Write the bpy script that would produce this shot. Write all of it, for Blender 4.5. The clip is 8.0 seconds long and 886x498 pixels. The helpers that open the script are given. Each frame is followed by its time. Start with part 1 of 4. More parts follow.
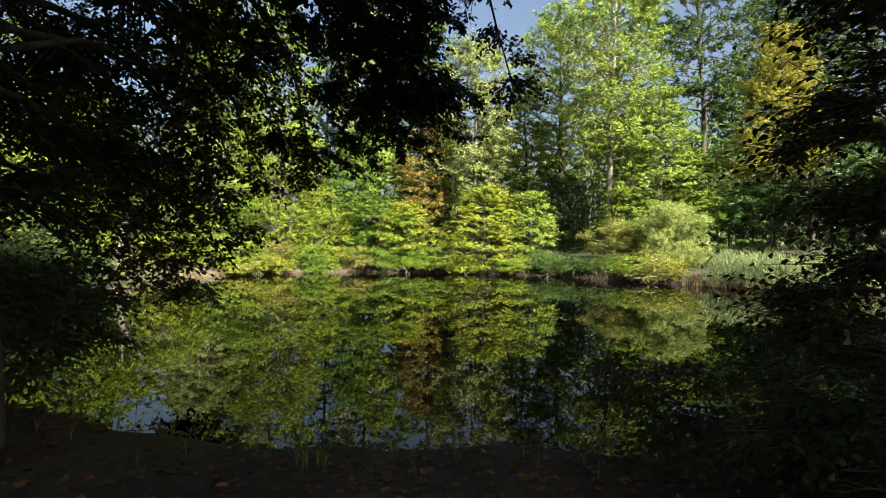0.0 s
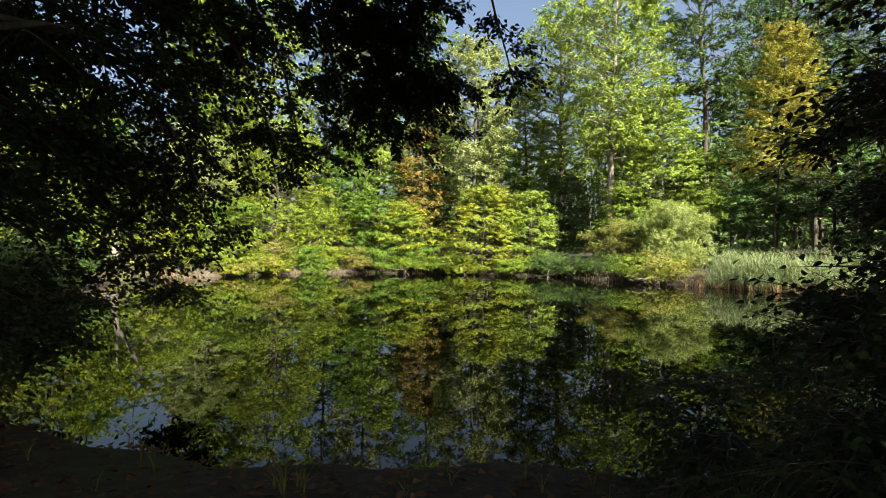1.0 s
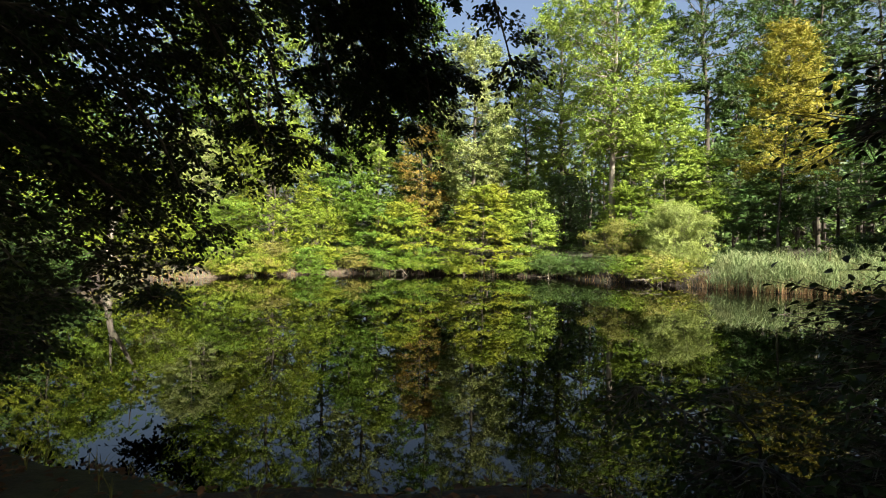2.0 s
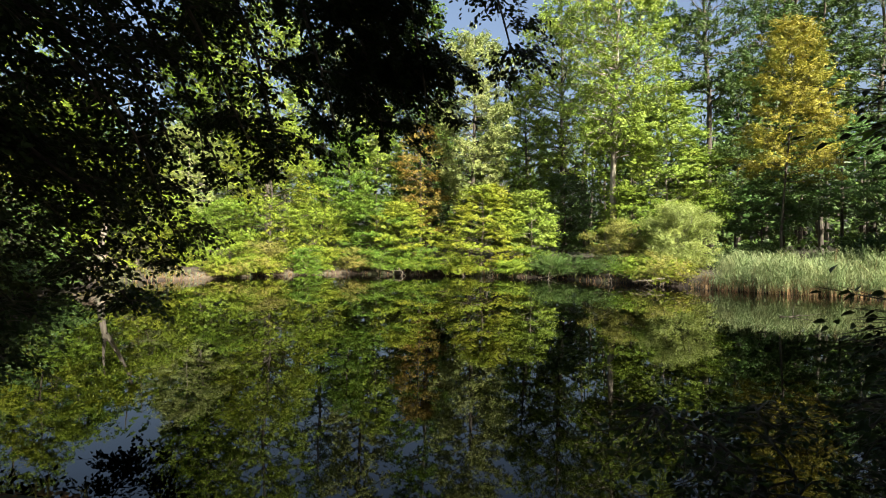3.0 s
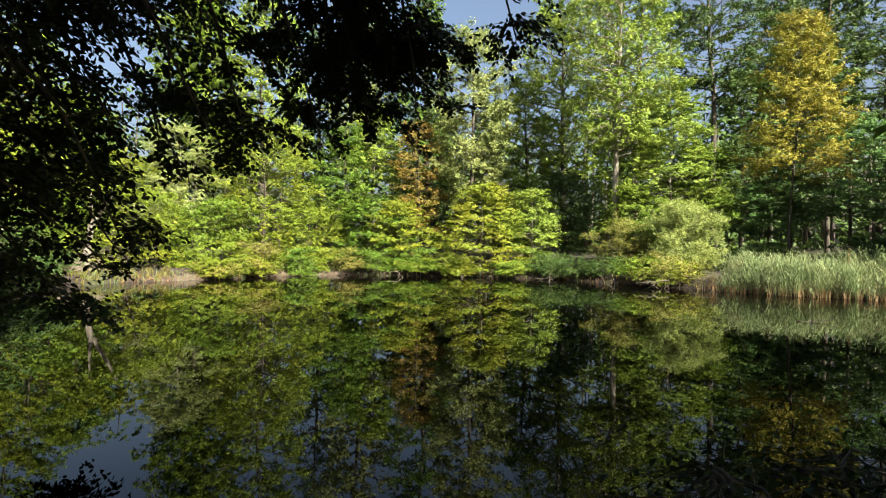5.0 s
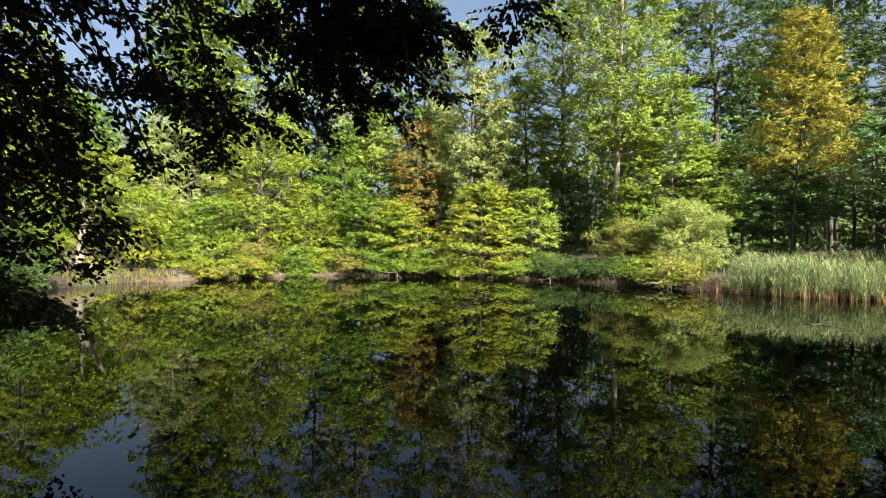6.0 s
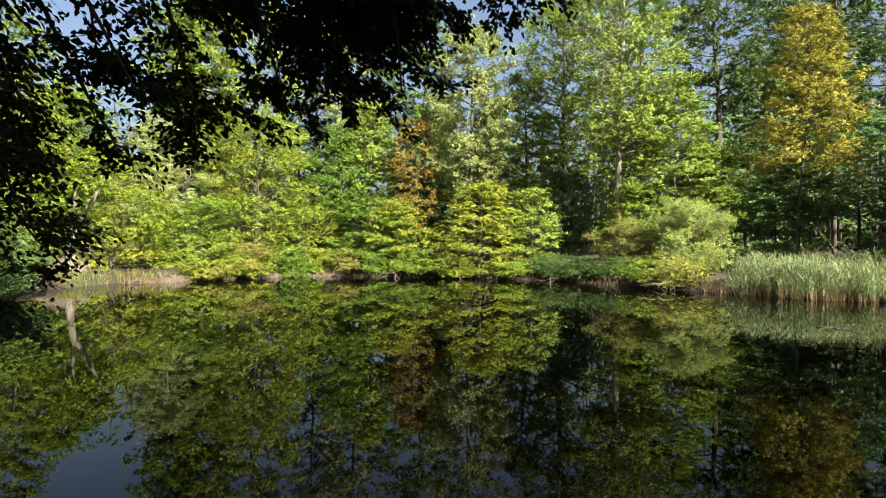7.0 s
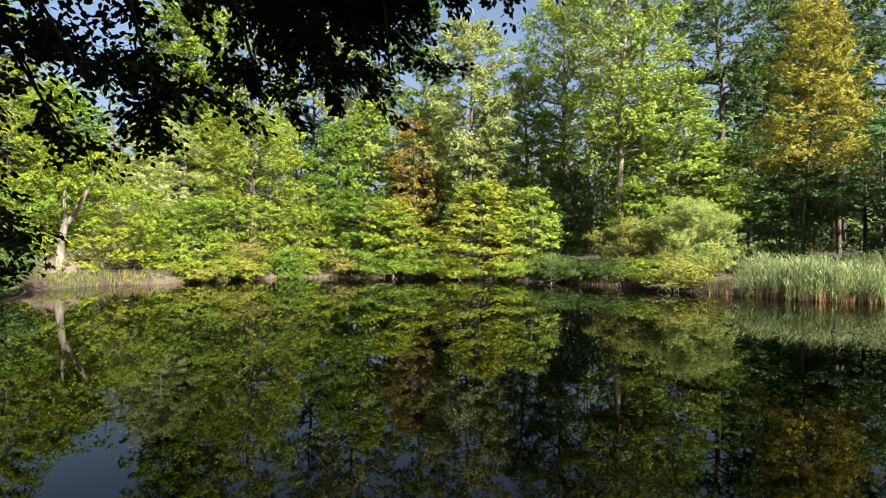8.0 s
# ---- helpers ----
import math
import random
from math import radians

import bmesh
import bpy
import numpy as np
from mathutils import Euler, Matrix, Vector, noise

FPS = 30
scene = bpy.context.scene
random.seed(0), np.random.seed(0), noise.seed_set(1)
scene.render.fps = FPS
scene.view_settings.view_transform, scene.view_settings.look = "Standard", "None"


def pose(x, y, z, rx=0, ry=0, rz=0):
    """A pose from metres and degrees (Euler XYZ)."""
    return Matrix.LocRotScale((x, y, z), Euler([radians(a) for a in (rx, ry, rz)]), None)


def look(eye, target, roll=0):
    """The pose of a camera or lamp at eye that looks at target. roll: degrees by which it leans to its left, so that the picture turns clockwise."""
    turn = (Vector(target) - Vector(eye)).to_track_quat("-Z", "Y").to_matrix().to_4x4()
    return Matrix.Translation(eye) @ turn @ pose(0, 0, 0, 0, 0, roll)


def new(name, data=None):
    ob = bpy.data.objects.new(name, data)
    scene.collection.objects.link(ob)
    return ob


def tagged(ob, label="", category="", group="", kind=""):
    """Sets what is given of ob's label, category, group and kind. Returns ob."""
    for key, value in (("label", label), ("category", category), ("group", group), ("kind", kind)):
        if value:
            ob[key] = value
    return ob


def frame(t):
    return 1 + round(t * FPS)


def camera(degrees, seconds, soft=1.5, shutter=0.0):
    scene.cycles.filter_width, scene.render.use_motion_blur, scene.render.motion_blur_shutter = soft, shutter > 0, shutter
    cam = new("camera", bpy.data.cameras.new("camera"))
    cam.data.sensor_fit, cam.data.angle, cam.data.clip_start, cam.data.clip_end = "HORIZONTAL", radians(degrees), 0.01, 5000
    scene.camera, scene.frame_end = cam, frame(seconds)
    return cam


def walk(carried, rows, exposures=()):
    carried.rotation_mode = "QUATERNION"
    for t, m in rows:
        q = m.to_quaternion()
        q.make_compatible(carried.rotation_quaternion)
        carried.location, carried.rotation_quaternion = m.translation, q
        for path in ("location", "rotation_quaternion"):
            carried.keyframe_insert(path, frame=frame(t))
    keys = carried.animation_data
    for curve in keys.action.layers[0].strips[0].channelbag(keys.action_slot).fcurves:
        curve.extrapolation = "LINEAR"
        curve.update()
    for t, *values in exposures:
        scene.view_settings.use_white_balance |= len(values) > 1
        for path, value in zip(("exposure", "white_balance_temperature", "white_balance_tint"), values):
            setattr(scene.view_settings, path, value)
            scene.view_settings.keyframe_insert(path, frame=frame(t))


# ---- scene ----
# the camera glides forward from the shaded bank out over the pond
cam = camera(76.6, 8.0, soft=1.0)
PATH = [
    (0.0, -0.074), (0.5, 0.116), (1.0, 0.344), (1.5, 0.57), (2.8, 1.19), (3.0, 1.29), (3.5, 1.523),
    (4.0, 1.765), (4.5, 2.01), (4.7, 2.11), (6.0, 2.745), (6.5, 3.0), (7.0, 3.285), (7.5, 3.6), (8.0, 3.93),
]
# it drifts to the right of its heading and tips up by a hair on the way
walk(cam, [(t, pose(0.065 + 0.118 * (y + 0.074), y, 1.92, 89.7 + 0.058 * (y + 0.074), -0.7, -0.35 - 0.036 * (y + 0.074))) for t, y in PATH])

# ---- sky, sun, exposure ----
SUN_EL, SUN_AZ = radians(39), radians(143)   # azimuth clockwise from +y: behind the camera, to its right
world = bpy.data.worlds.new("sky")
scene.world = world
world.use_nodes = True
sky = world.node_tree.nodes.new("ShaderNodeTexSky")
sky.sky_type, sky.sun_disc = "NISHITA", False
sky.sun_elevation, sky.sun_rotation = SUN_EL, SUN_AZ
sky.air_density, sky.dust_density, sky.ozone_density = 1.0, 6.5, 1.0
background = world.node_tree.nodes["Background"]
background.inputs["Strength"].default_value = 0.057
world.node_tree.links.new(sky.outputs[0], background.inputs["Color"])
lamp = bpy.data.lights.new("sun", "SUN")
lamp.energy, lamp.angle, lamp.color = 5.0, radians(0.53), (1.0, 0.92, 0.80)
sun = new("sun", lamp)
to_sun = Vector((math.sin(SUN_AZ) * math.cos(SUN_EL), math.cos(SUN_AZ) * math.cos(SUN_EL), math.sin(SUN_EL)))
sun.matrix_world = look(to_sun * 60, (0, 0, 0))
scene.view_settings.exposure = 2.07

# ---- materials ----
def material(name):
    m = bpy.data.materials.new(name)
    m.use_nodes = True
    t = m.node_tree
    return m, t.nodes, t.links, t.nodes["Principled BSDF"], t.nodes["Material Output"]


def ramp(nodes, links, fac, stops):
    r = nodes.new("ShaderNodeValToRGB")
    e = r.color_ramp.elements
    while len(e) < len(stops):
        e.new(0.5)
    for k, (p, c) in zip(e, stops):
        k.position, k.color = p, (*c, 1)
    links.new(fac, r.inputs["Fac"])
    return r.outputs["Color"]


def noise_node(nodes, links, scale, detail=3.0, rough=0.55, coord="Object"):
    c = nodes.new("ShaderNodeTexCoord")
    n = nodes.new("ShaderNodeTexNoise")
    n.inputs["Scale"].default_value, n.inputs["Detail"].default_value, n.inputs["Roughness"].default_value = scale, detail, rough
    links.new(c.outputs[coord], n.inputs["Vector"])
    return n.outputs["Fac"]


def mixed(nodes, links, fac, a, b, blend="MIX"):
    x = nodes.new("ShaderNodeMix")
    x.data_type, x.blend_type = "RGBA", blend
    for s, v in (("Factor", fac), ("A", a), ("B", b)):
        sock = [i for i in x.inputs if i.name == s and i.type == ("VALUE" if s == "Factor" else "RGBA")][0]
        if isinstance(v, (int, float)):
            sock.default_value = v
        elif isinstance(v, tuple):
            sock.default_value = (*v, 1)
        else:
            links.new(v, sock)
    return [o for o in x.outputs if o.type == "RGBA"][0]


def bumped(nodes, links, bsdf, height, strength, distance=0.02):
    b = nodes.new("ShaderNodeBump")
    b.inputs["Strength"].default_value, b.inputs["Distance"].default_value = strength, distance
    links.new(height, b.inputs["Height"])
    links.new(b.outputs["Normal"], bsdf.inputs["Normal"])


def leaf_material(name, tones, patch, amount=0.35, glow=0.35, rough=0.5, patch_scale=0.45):
    """Leaves: three tones leaf by leaf, drifting towards the patch tone in parts of the crown, thin enough to pass light."""
    m, nodes, links, bsdf, out = material(name)
    geo = nodes.new("ShaderNodeNewGeometry")
    tone = ramp(nodes, links, geo.outputs["Random Per Island"], [(0.0, tones[0]), (0.5, tones[1]), (1.0, tones[2])])
    spread = nodes.new("ShaderNodeMapRange")
    spread.inputs["From Min"].default_value, spread.inputs["From Max"].default_value = 0.42, 0.68
    spread.inputs["To Max"].default_value = amount
    links.new(noise_node(nodes, links, patch_scale, 2.0), spread.inputs["Value"])
    tone = mixed(nodes, links, spread.outputs["Result"], tone, patch)
    links.new(tone, bsdf.inputs["Base Color"])
    bsdf.inputs["Roughness"].default_value = rough
    bsdf.inputs["Specular IOR Level"].default_value = 0.2
    thin = nodes.new("ShaderNodeBsdfTranslucent")
    links.new(mixed(nodes, links, 0.2, tone, (0.18, 0.24, 0.02)), thin.inputs["Color"])
    mix = nodes.new("ShaderNodeMixShader")
    mix.inputs["Fac"].default_value = glow * 0.45
    links.new(bsdf.outputs[0], mix.inputs[1])
    links.new(thin.outputs[0], mix.inputs[2])
    links.new(mix.outputs[0], out.inputs["Surface"])
    return m


def bark_material(name, dark, light, scale=9.0, rough=0.9):
    m, nodes, links, bsdf, out = material(name)
    c = nodes.new("ShaderNodeTexCoord")
    mp = nodes.new("ShaderNodeMapping")
    mp.inputs["Scale"].default_value = (1, 1, 0.22)
    links.new(c.outputs["Object"], mp.inputs["Vector"])
    fine = nodes.new("ShaderNodeTexNoise")
    fine.inputs["Scale"].default_value, fine.inputs["Detail"].default_value = scale, 6
    links.new(mp.outputs[0], fine.inputs["Vector"])
    tone = ramp(nodes, links, fine.outputs["Fac"], [(0.35, dark), (0.65, light)])
    blot = noise_node(nodes, links, 1.3, 3)
    green = ramp(nodes, links, blot, [(0.5, (0, 0, 0)), (0.72, (1, 1, 1))])
    x = nodes.new("ShaderNodeSeparateColor")
    links.new(green, x.inputs[0])
    half = nodes.new("ShaderNodeMath")
    half.operation = "MULTIPLY"
    half.inputs[1].default_value = 0.45
    links.new(x.outputs[0], half.inputs[0])
    links.new(mixed(nodes, links, half.outputs[0], tone, (0.10, 0.12, 0.05)), bsdf.inputs["Base Color"])
    bsdf.inputs["Roughness"].default_value = rough
    bumped(nodes, links, bsdf, fine.outputs["Fac"], 0.8, 0.03)
    return m


LIME = leaf_material("lime_leaves", [(0.075, 0.125, 0.010), (0.13, 0.19, 0.016), (0.19, 0.25, 0.028)], (0.25, 0.24, 0.02), 0.5, 0.32)
GREEN = leaf_material("green_leaves", [(0.062, 0.118, 0.011), (0.10, 0.17, 0.016), (0.15, 0.225, 0.026)], (0.20, 0.235, 0.02), 0.4, 0.3)
BRIGHT = leaf_material("bright_leaves", [(0.11, 0.18, 0.022), (0.17, 0.255, 0.034), (0.245, 0.33, 0.058)], (0.26, 0.30, 0.035), 0.4, 0.35)
FRESH = leaf_material("fresh_green_leaves", [(0.045, 0.10, 0.010), (0.075, 0.145, 0.015), (0.12, 0.20, 0.024)], (0.10, 0.15, 0.014), 0.5, 0.3)
BLUISH = leaf_material("bluish_leaves", [(0.05, 0.12, 0.03), (0.085, 0.175, 0.045), (0.14, 0.24, 0.07)], (0.08, 0.17, 0.03), 0.5, 0.3)
GREYISH = leaf_material("greyish_leaves", [(0.12, 0.17, 0.045), (0.20, 0.25, 0.07), (0.28, 0.33, 0.12)], (0.25, 0.26, 0.08), 0.5, 0.3)
# dark tone; part of the wood's shade is put into this leaf colour
DEEP = leaf_material("deep_and_shaded_leaves", [(0.028, 0.060, 0.013), (0.046, 0.092, 0.020), (0.070, 0.125, 0.028)], (0.08, 0.11, 0.016), 0.5, 0.3)
YELLOW = leaf_material("yellow_leaves", [(0.19, 0.165, 0.02), (0.265, 0.235, 0.028), (0.34, 0.31, 0.045)], (0.15, 0.18, 0.02), 0.65, 0.32)
YELLIME = leaf_material("yellow_lime_leaves", [(0.10, 0.155, 0.014), (0.155, 0.215, 0.018), (0.22, 0.265, 0.03)], (0.29, 0.26, 0.02), 0.5, 0.32, patch_scale=0.5)
RUST = leaf_material("rusty_leaves", [(0.15, 0.10, 0.022), (0.22, 0.14, 0.028), (0.25, 0.19, 0.035)], (0.14, 0.16, 0.03), 0.7, 0.35, patch_scale=0.7)
OLIVE = leaf_material("olive_leaves", [(0.10, 0.12, 0.02), (0.15, 0.16, 0.03), (0.22, 0.22, 0.05)], (0.16, 0.11, 0.03), 0.5, 0.3)
WILLOW = leaf_material("willow_leaves", [(0.16, 0.21, 0.05), (0.22, 0.285, 0.075), (0.30, 0.36, 0.115)], (0.27, 0.31, 0.07), 0.6, 0.35, patch_scale=0.8)
# darkened below real leaf tone to put the near bank's shade into the colour
SHADY = leaf_material("shade_darkened_leaves", [(0.013, 0.027, 0.006), (0.020, 0.038, 0.008), (0.030, 0.050, 0.010)], (0.034, 0.030, 0.008), 0.5, 0.2, 0.6)
REED = leaf_material("reed_blades", [(0.12, 0.18, 0.07), (0.18, 0.25, 0.10), (0.26, 0.32, 0.16)], (0.25, 0.26, 0.12), 0.6, 0.3, patch_scale=1.2)
STRAW = leaf_material("dry_stalks", [(0.20, 0.13, 0.06), (0.30, 0.20, 0.10), (0.36, 0.27, 0.15)], (0.22, 0.11, 0.06), 0.6, 0.2, 0.8, patch_scale=1.4)
LITTER = leaf_material("fallen_leaves", [(0.05, 0.028, 0.013), (0.10, 0.052, 0.02), (0.17, 0.08, 0.03)], (0.07, 0.04, 0.02), 0.6, 0.05, 0.7, patch_scale=1.5)
BARK = bark_material("grey_brown_bark", (0.07, 0.055, 0.04), (0.20, 0.165, 0.12))
PALE = bark_material("pale_bark", (0.14, 0.12, 0.095), (0.34, 0.30, 0.245), 6.0)
GREYBARK = bark_material("weathered_grey_bark", (0.07, 0.06, 0.045), (0.20, 0.175, 0.135), 8.0)
DARKBARK = bark_material("dark_bark", (0.03, 0.025, 0.02), (0.09, 0.075, 0.055))
DEAD = bark_material("bleached_wood", (0.11, 0.09, 0.065), (0.26, 0.22, 0.17), 14.0)


def ground_material():
    m, nodes, links, bsdf, out = material("leaf_strewn_earth")
    fine = noise_node(nodes, links, 7.0, 8, 0.7)
    broad = noise_node(nodes, links, 0.5, 4)
    earth = ramp(nodes, links, fine, [(0.3, (0.012, 0.009, 0.006)), (0.52, (0.030, 0.021, 0.013)), (0.72, (0.075, 0.052, 0.032))])
    moss = ramp(nodes, links, fine, [(0.3, (0.018, 0.022, 0.008)), (0.7, (0.06, 0.07, 0.022))])
    x = nodes.new("ShaderNodeMapRange")
    x.inputs["From Min"].default_value, x.inputs["From Max"].default_value = 0.5, 0.62
    links.new(broad, x.inputs["Value"])
    links.new(mixed(nodes, links, x.outputs["Result"], earth, moss), bsdf.inputs["Base Color"])
    bsdf.inputs["Roughness"].default_value = 0.95
    bumped(nodes, links, bsdf, fine, 0.9, 0.06)
    return m


def sand_material():
    m, nodes, links, bsdf, out = material("dry_sandy_earth")
    fine = noise_node(nodes, links, 11.0, 8, 0.7)
    broad = noise_node(nodes, links, 1.1, 4)
    a = ramp(nodes, links, fine, [(0.3, (0.05, 0.043, 0.028)), (0.55, (0.115, 0.10, 0.07)), (0.75, (0.22, 0.20, 0.15))])
    b = ramp(nodes, links, broad, [(0.4, (0.55, 0.45, 0.38)), (0.65, (1, 1, 1))])
    links.new(mixed(nodes, links, 1.0, a, b, "MULTIPLY"), bsdf.inputs["Base Color"])
    bsdf.inputs["Roughness"].default_value = 0.95
    bumped(nodes, links, bsdf, fine, 0.8, 0.05)
    return m


def water_material():
    m, nodes, links, bsdf, out = material("still_dark_water")
    bsdf.inputs["Base Color"].default_value = (0.0007, 0.0007, 0.0004, 1)
    bsdf.inputs["Roughness"].default_value = 0.015
    bsdf.inputs["IOR"].default_value = 1.333
    bsdf.inputs["Specular IOR Level"].default_value = 0.25
    c = nodes.new("ShaderNodeTexCoord")
    mp = nodes.new("ShaderNodeMapping")
    mp.inputs["Scale"].default_value = (1.0, 0.55, 1.0)
    links.new(c.outputs["Object"], mp.inputs["Vector"])
    n = nodes.new("ShaderNodeTexNoise")
    n.inputs["Scale"].default_value, n.inputs["Detail"].default_value = 2.2, 2.0
    links.new(mp.outputs[0], n.inputs["Vector"])
    bumped(nodes, links, bsdf, n.outputs["Fac"], 0.035, 0.01)
    return m


GROUND, SAND, WATER = ground_material(), sand_material(), water_material()

# ---- building helpers ----
def thing(name, x, y, z, label, category, group="", turn=0.0):
    ob = tagged(new(name), label, category, group)
    ob.empty_display_size = 0.2
    ob.matrix_world = pose(x, y, z, 0, 0, turn)
    return ob


def mesh_from(name, verts, faces, mat, smooth=False):
    """A mesh from an (n, 3) array and an (m, 3 or 4) array of corners."""
    me = bpy.data.meshes.new(name)
    verts, faces = np.asarray(verts, np.float32), np.asarray(faces, np.int32)
    k = faces.shape[1]
    me.vertices.add(len(verts))
    me.vertices.foreach_set("co", verts.ravel())
    me.loops.add(faces.size)
    me.loops.foreach_set("vertex_index", faces.ravel())
    me.polygons.add(len(faces))
    me.polygons.foreach_set("loop_start", np.arange(0, faces.size, k, dtype=np.int32))
    me.update(calc_edges=True)
    if smooth:
        me.polygons.foreach_set("use_smooth", np.ones(len(faces), bool))
    me.materials.append(mat)
    return me


def part(name, me, parent, label=""):
    ob = tagged(new(name, me), label)
    ob.parent = parent
    return ob


def unit(v):
    return v / np.maximum(np.linalg.norm(v, axis=-1, keepdims=True), 1e-9)


def tubes(runs, sides=6):
    """Tapered round rods: each run is (points, radii). Returns corners and faces."""
    vs, fs, n = [], [], 0
    ang = np.arange(sides) * 2 * math.pi / sides
    for pts, rad in runs:
        pts, rad = np.asarray(pts, float), np.asarray(rad, float)
        way = unit(np.gradient(pts, axis=0))
        ref = np.where(np.abs(way[:, 2:3]) > 0.9, np.array([[1.0, 0, 0]]), np.array([[0, 0, 1.0]]))
        u = unit(np.cross(way, ref))
        if len(u) > 1:
            for i in range(1, len(u)):
                if np.dot(u[i], u[i - 1]) < 0.3:
                    u[i] = unit(u[i - 1] - way[i] * np.dot(u[i - 1], way[i]))
        v = np.cross(way, u)
        ring = pts[:, None] + rad[:, None, None] * (np.cos(ang)[None, :, None] * u[:, None] + np.sin(ang)[None, :, None] * v[:, None])
        vs.append(ring.reshape(-1, 3))
        m = len(pts)
        a = (np.arange(m - 1)[:, None] * sides + np.arange(sides)[None]).ravel() + n
        b = (np.arange(m - 1)[:, None] * sides + (np.arange(sides)[None] + 1) % sides).ravel() + n
        fs.append(np.stack([a, b, b + sides, a + sides], 1))
        n += m * sides
    return np.concatenate(vs), np.concatenate(fs)


def leaf_blades(rng, at, way, up, length, width, fine=False):
    """One leaf at each place: a lozenge with a bent middle; fine: a pointed oval, folded along its rib."""
    n = len(at)
    ln = (length * rng.uniform(0.65, 1.25, n))[:, None]
    wd = (width * rng.uniform(0.75, 1.2, n))[:, None]
    side = unit(np.cross(way, up))
    nrm = np.cross(side, way)
    if fine == "small":
        v = np.stack([at + side * wd * 0.36, at - side * wd * 0.36, at + way * ln - nrm * ln * 0.12], 1)
        return v.reshape(-1, 3), np.arange(3 * n).reshape(n, 3)
    if not fine:
        v = np.stack([at, at + way * ln * 0.45 + side * wd * 0.5 + nrm * wd * 0.18, at + way * ln - nrm * ln * 0.12,
                      at + way * ln * 0.45 - side * wd * 0.5 + nrm * wd * 0.18], 1)
        f = np.arange(4 * n).reshape(n, 4)
        return v.reshape(-1, 3), f
    lift = nrm * wd * 0.16
    v = np.stack([at, at + way * ln * 0.33 + side * wd * 0.5 + lift, at + way * ln * 0.70 + side * wd * 0.36 + lift * 0.6, at + way * ln - nrm * ln * 0.10,
                  at + way * ln * 0.70 - side * wd * 0.36 + lift * 0.6, at + way * ln * 0.33 - side * wd * 0.5 + lift], 1)
    k = np.arange(n)[:, None] * 6
    f = np.concatenate([k + np.array([[0, 1, 2, 3]]), k + np.array([[0, 3, 4, 5]])])
    return v.reshape(-1, 3), f


def spray_leaves(rng, twigs, count, length, width, flat, fine=False, face=0.75):
    """Leaves set alternately along twigs. twigs: (start, direction, length). flat: 1 for level sprays, 0 for leaves every way."""
    o, d, l = twigs
    pick = rng.choice(len(o), count, p=l / l.sum())
    t = rng.uniform(0.05, 1.05, count)
    way = d[pick]
    level = unit(np.cross(way, np.array([0, 0, 1.0])) + 1e-6)
    sgn = rng.choice([-1.0, 1.0], count)
    sweep = rng.uniform(0.5, 1.2, count)
    out = unit(way * np.cos(sweep)[:, None] + level * (sgn * np.sin(sweep))[:, None] + rng.normal(0, 0.12 + 0.5 * (1 - flat), (count, 3)) - np.array([0, 0, 0.35]))
    # blades droop outwards, so that they face out and up
    up = unit(np.array([0, 0, 0.55]) + way * np.array([1, 1, 0.0]) * face + rng.normal(0, 0.28 + 0.35 * (1 - flat), (count, 3)))
    at = o[pick] + way * (t * l[pick])[:, None] + rng.normal(0, 0.02 + 0.05 * (1 - flat), (count, 3))
    at[:, 2] -= 0.06 * (t * l[pick]) ** 2
    return leaf_blades(rng, at, out, up, length, width, fine)


def profile_at(profile, u):
    return float(np.interp(u, [p for p, _ in profile], [r for _, r in profile]))


PROFILES = {
    "cone": [(0, 0.75), (0.2, 1.0), (0.6, 0.62), (1, 0.12)],
    "egg": [(0, 0.55), (0.35, 1.0), (0.7, 0.8), (1, 0.22)],
    "round": [(0, 0.5), (0.3, 0.9), (0.55, 1.0), (0.8, 0.85), (1, 0.35)],
    "bush": [(0, 0.85), (0.3, 1.0), (0.7, 0.8), (1, 0.35)],
    "column": [(0, 0.7), (0.3, 1.0), (0.75, 0.85), (1, 0.3)],
}


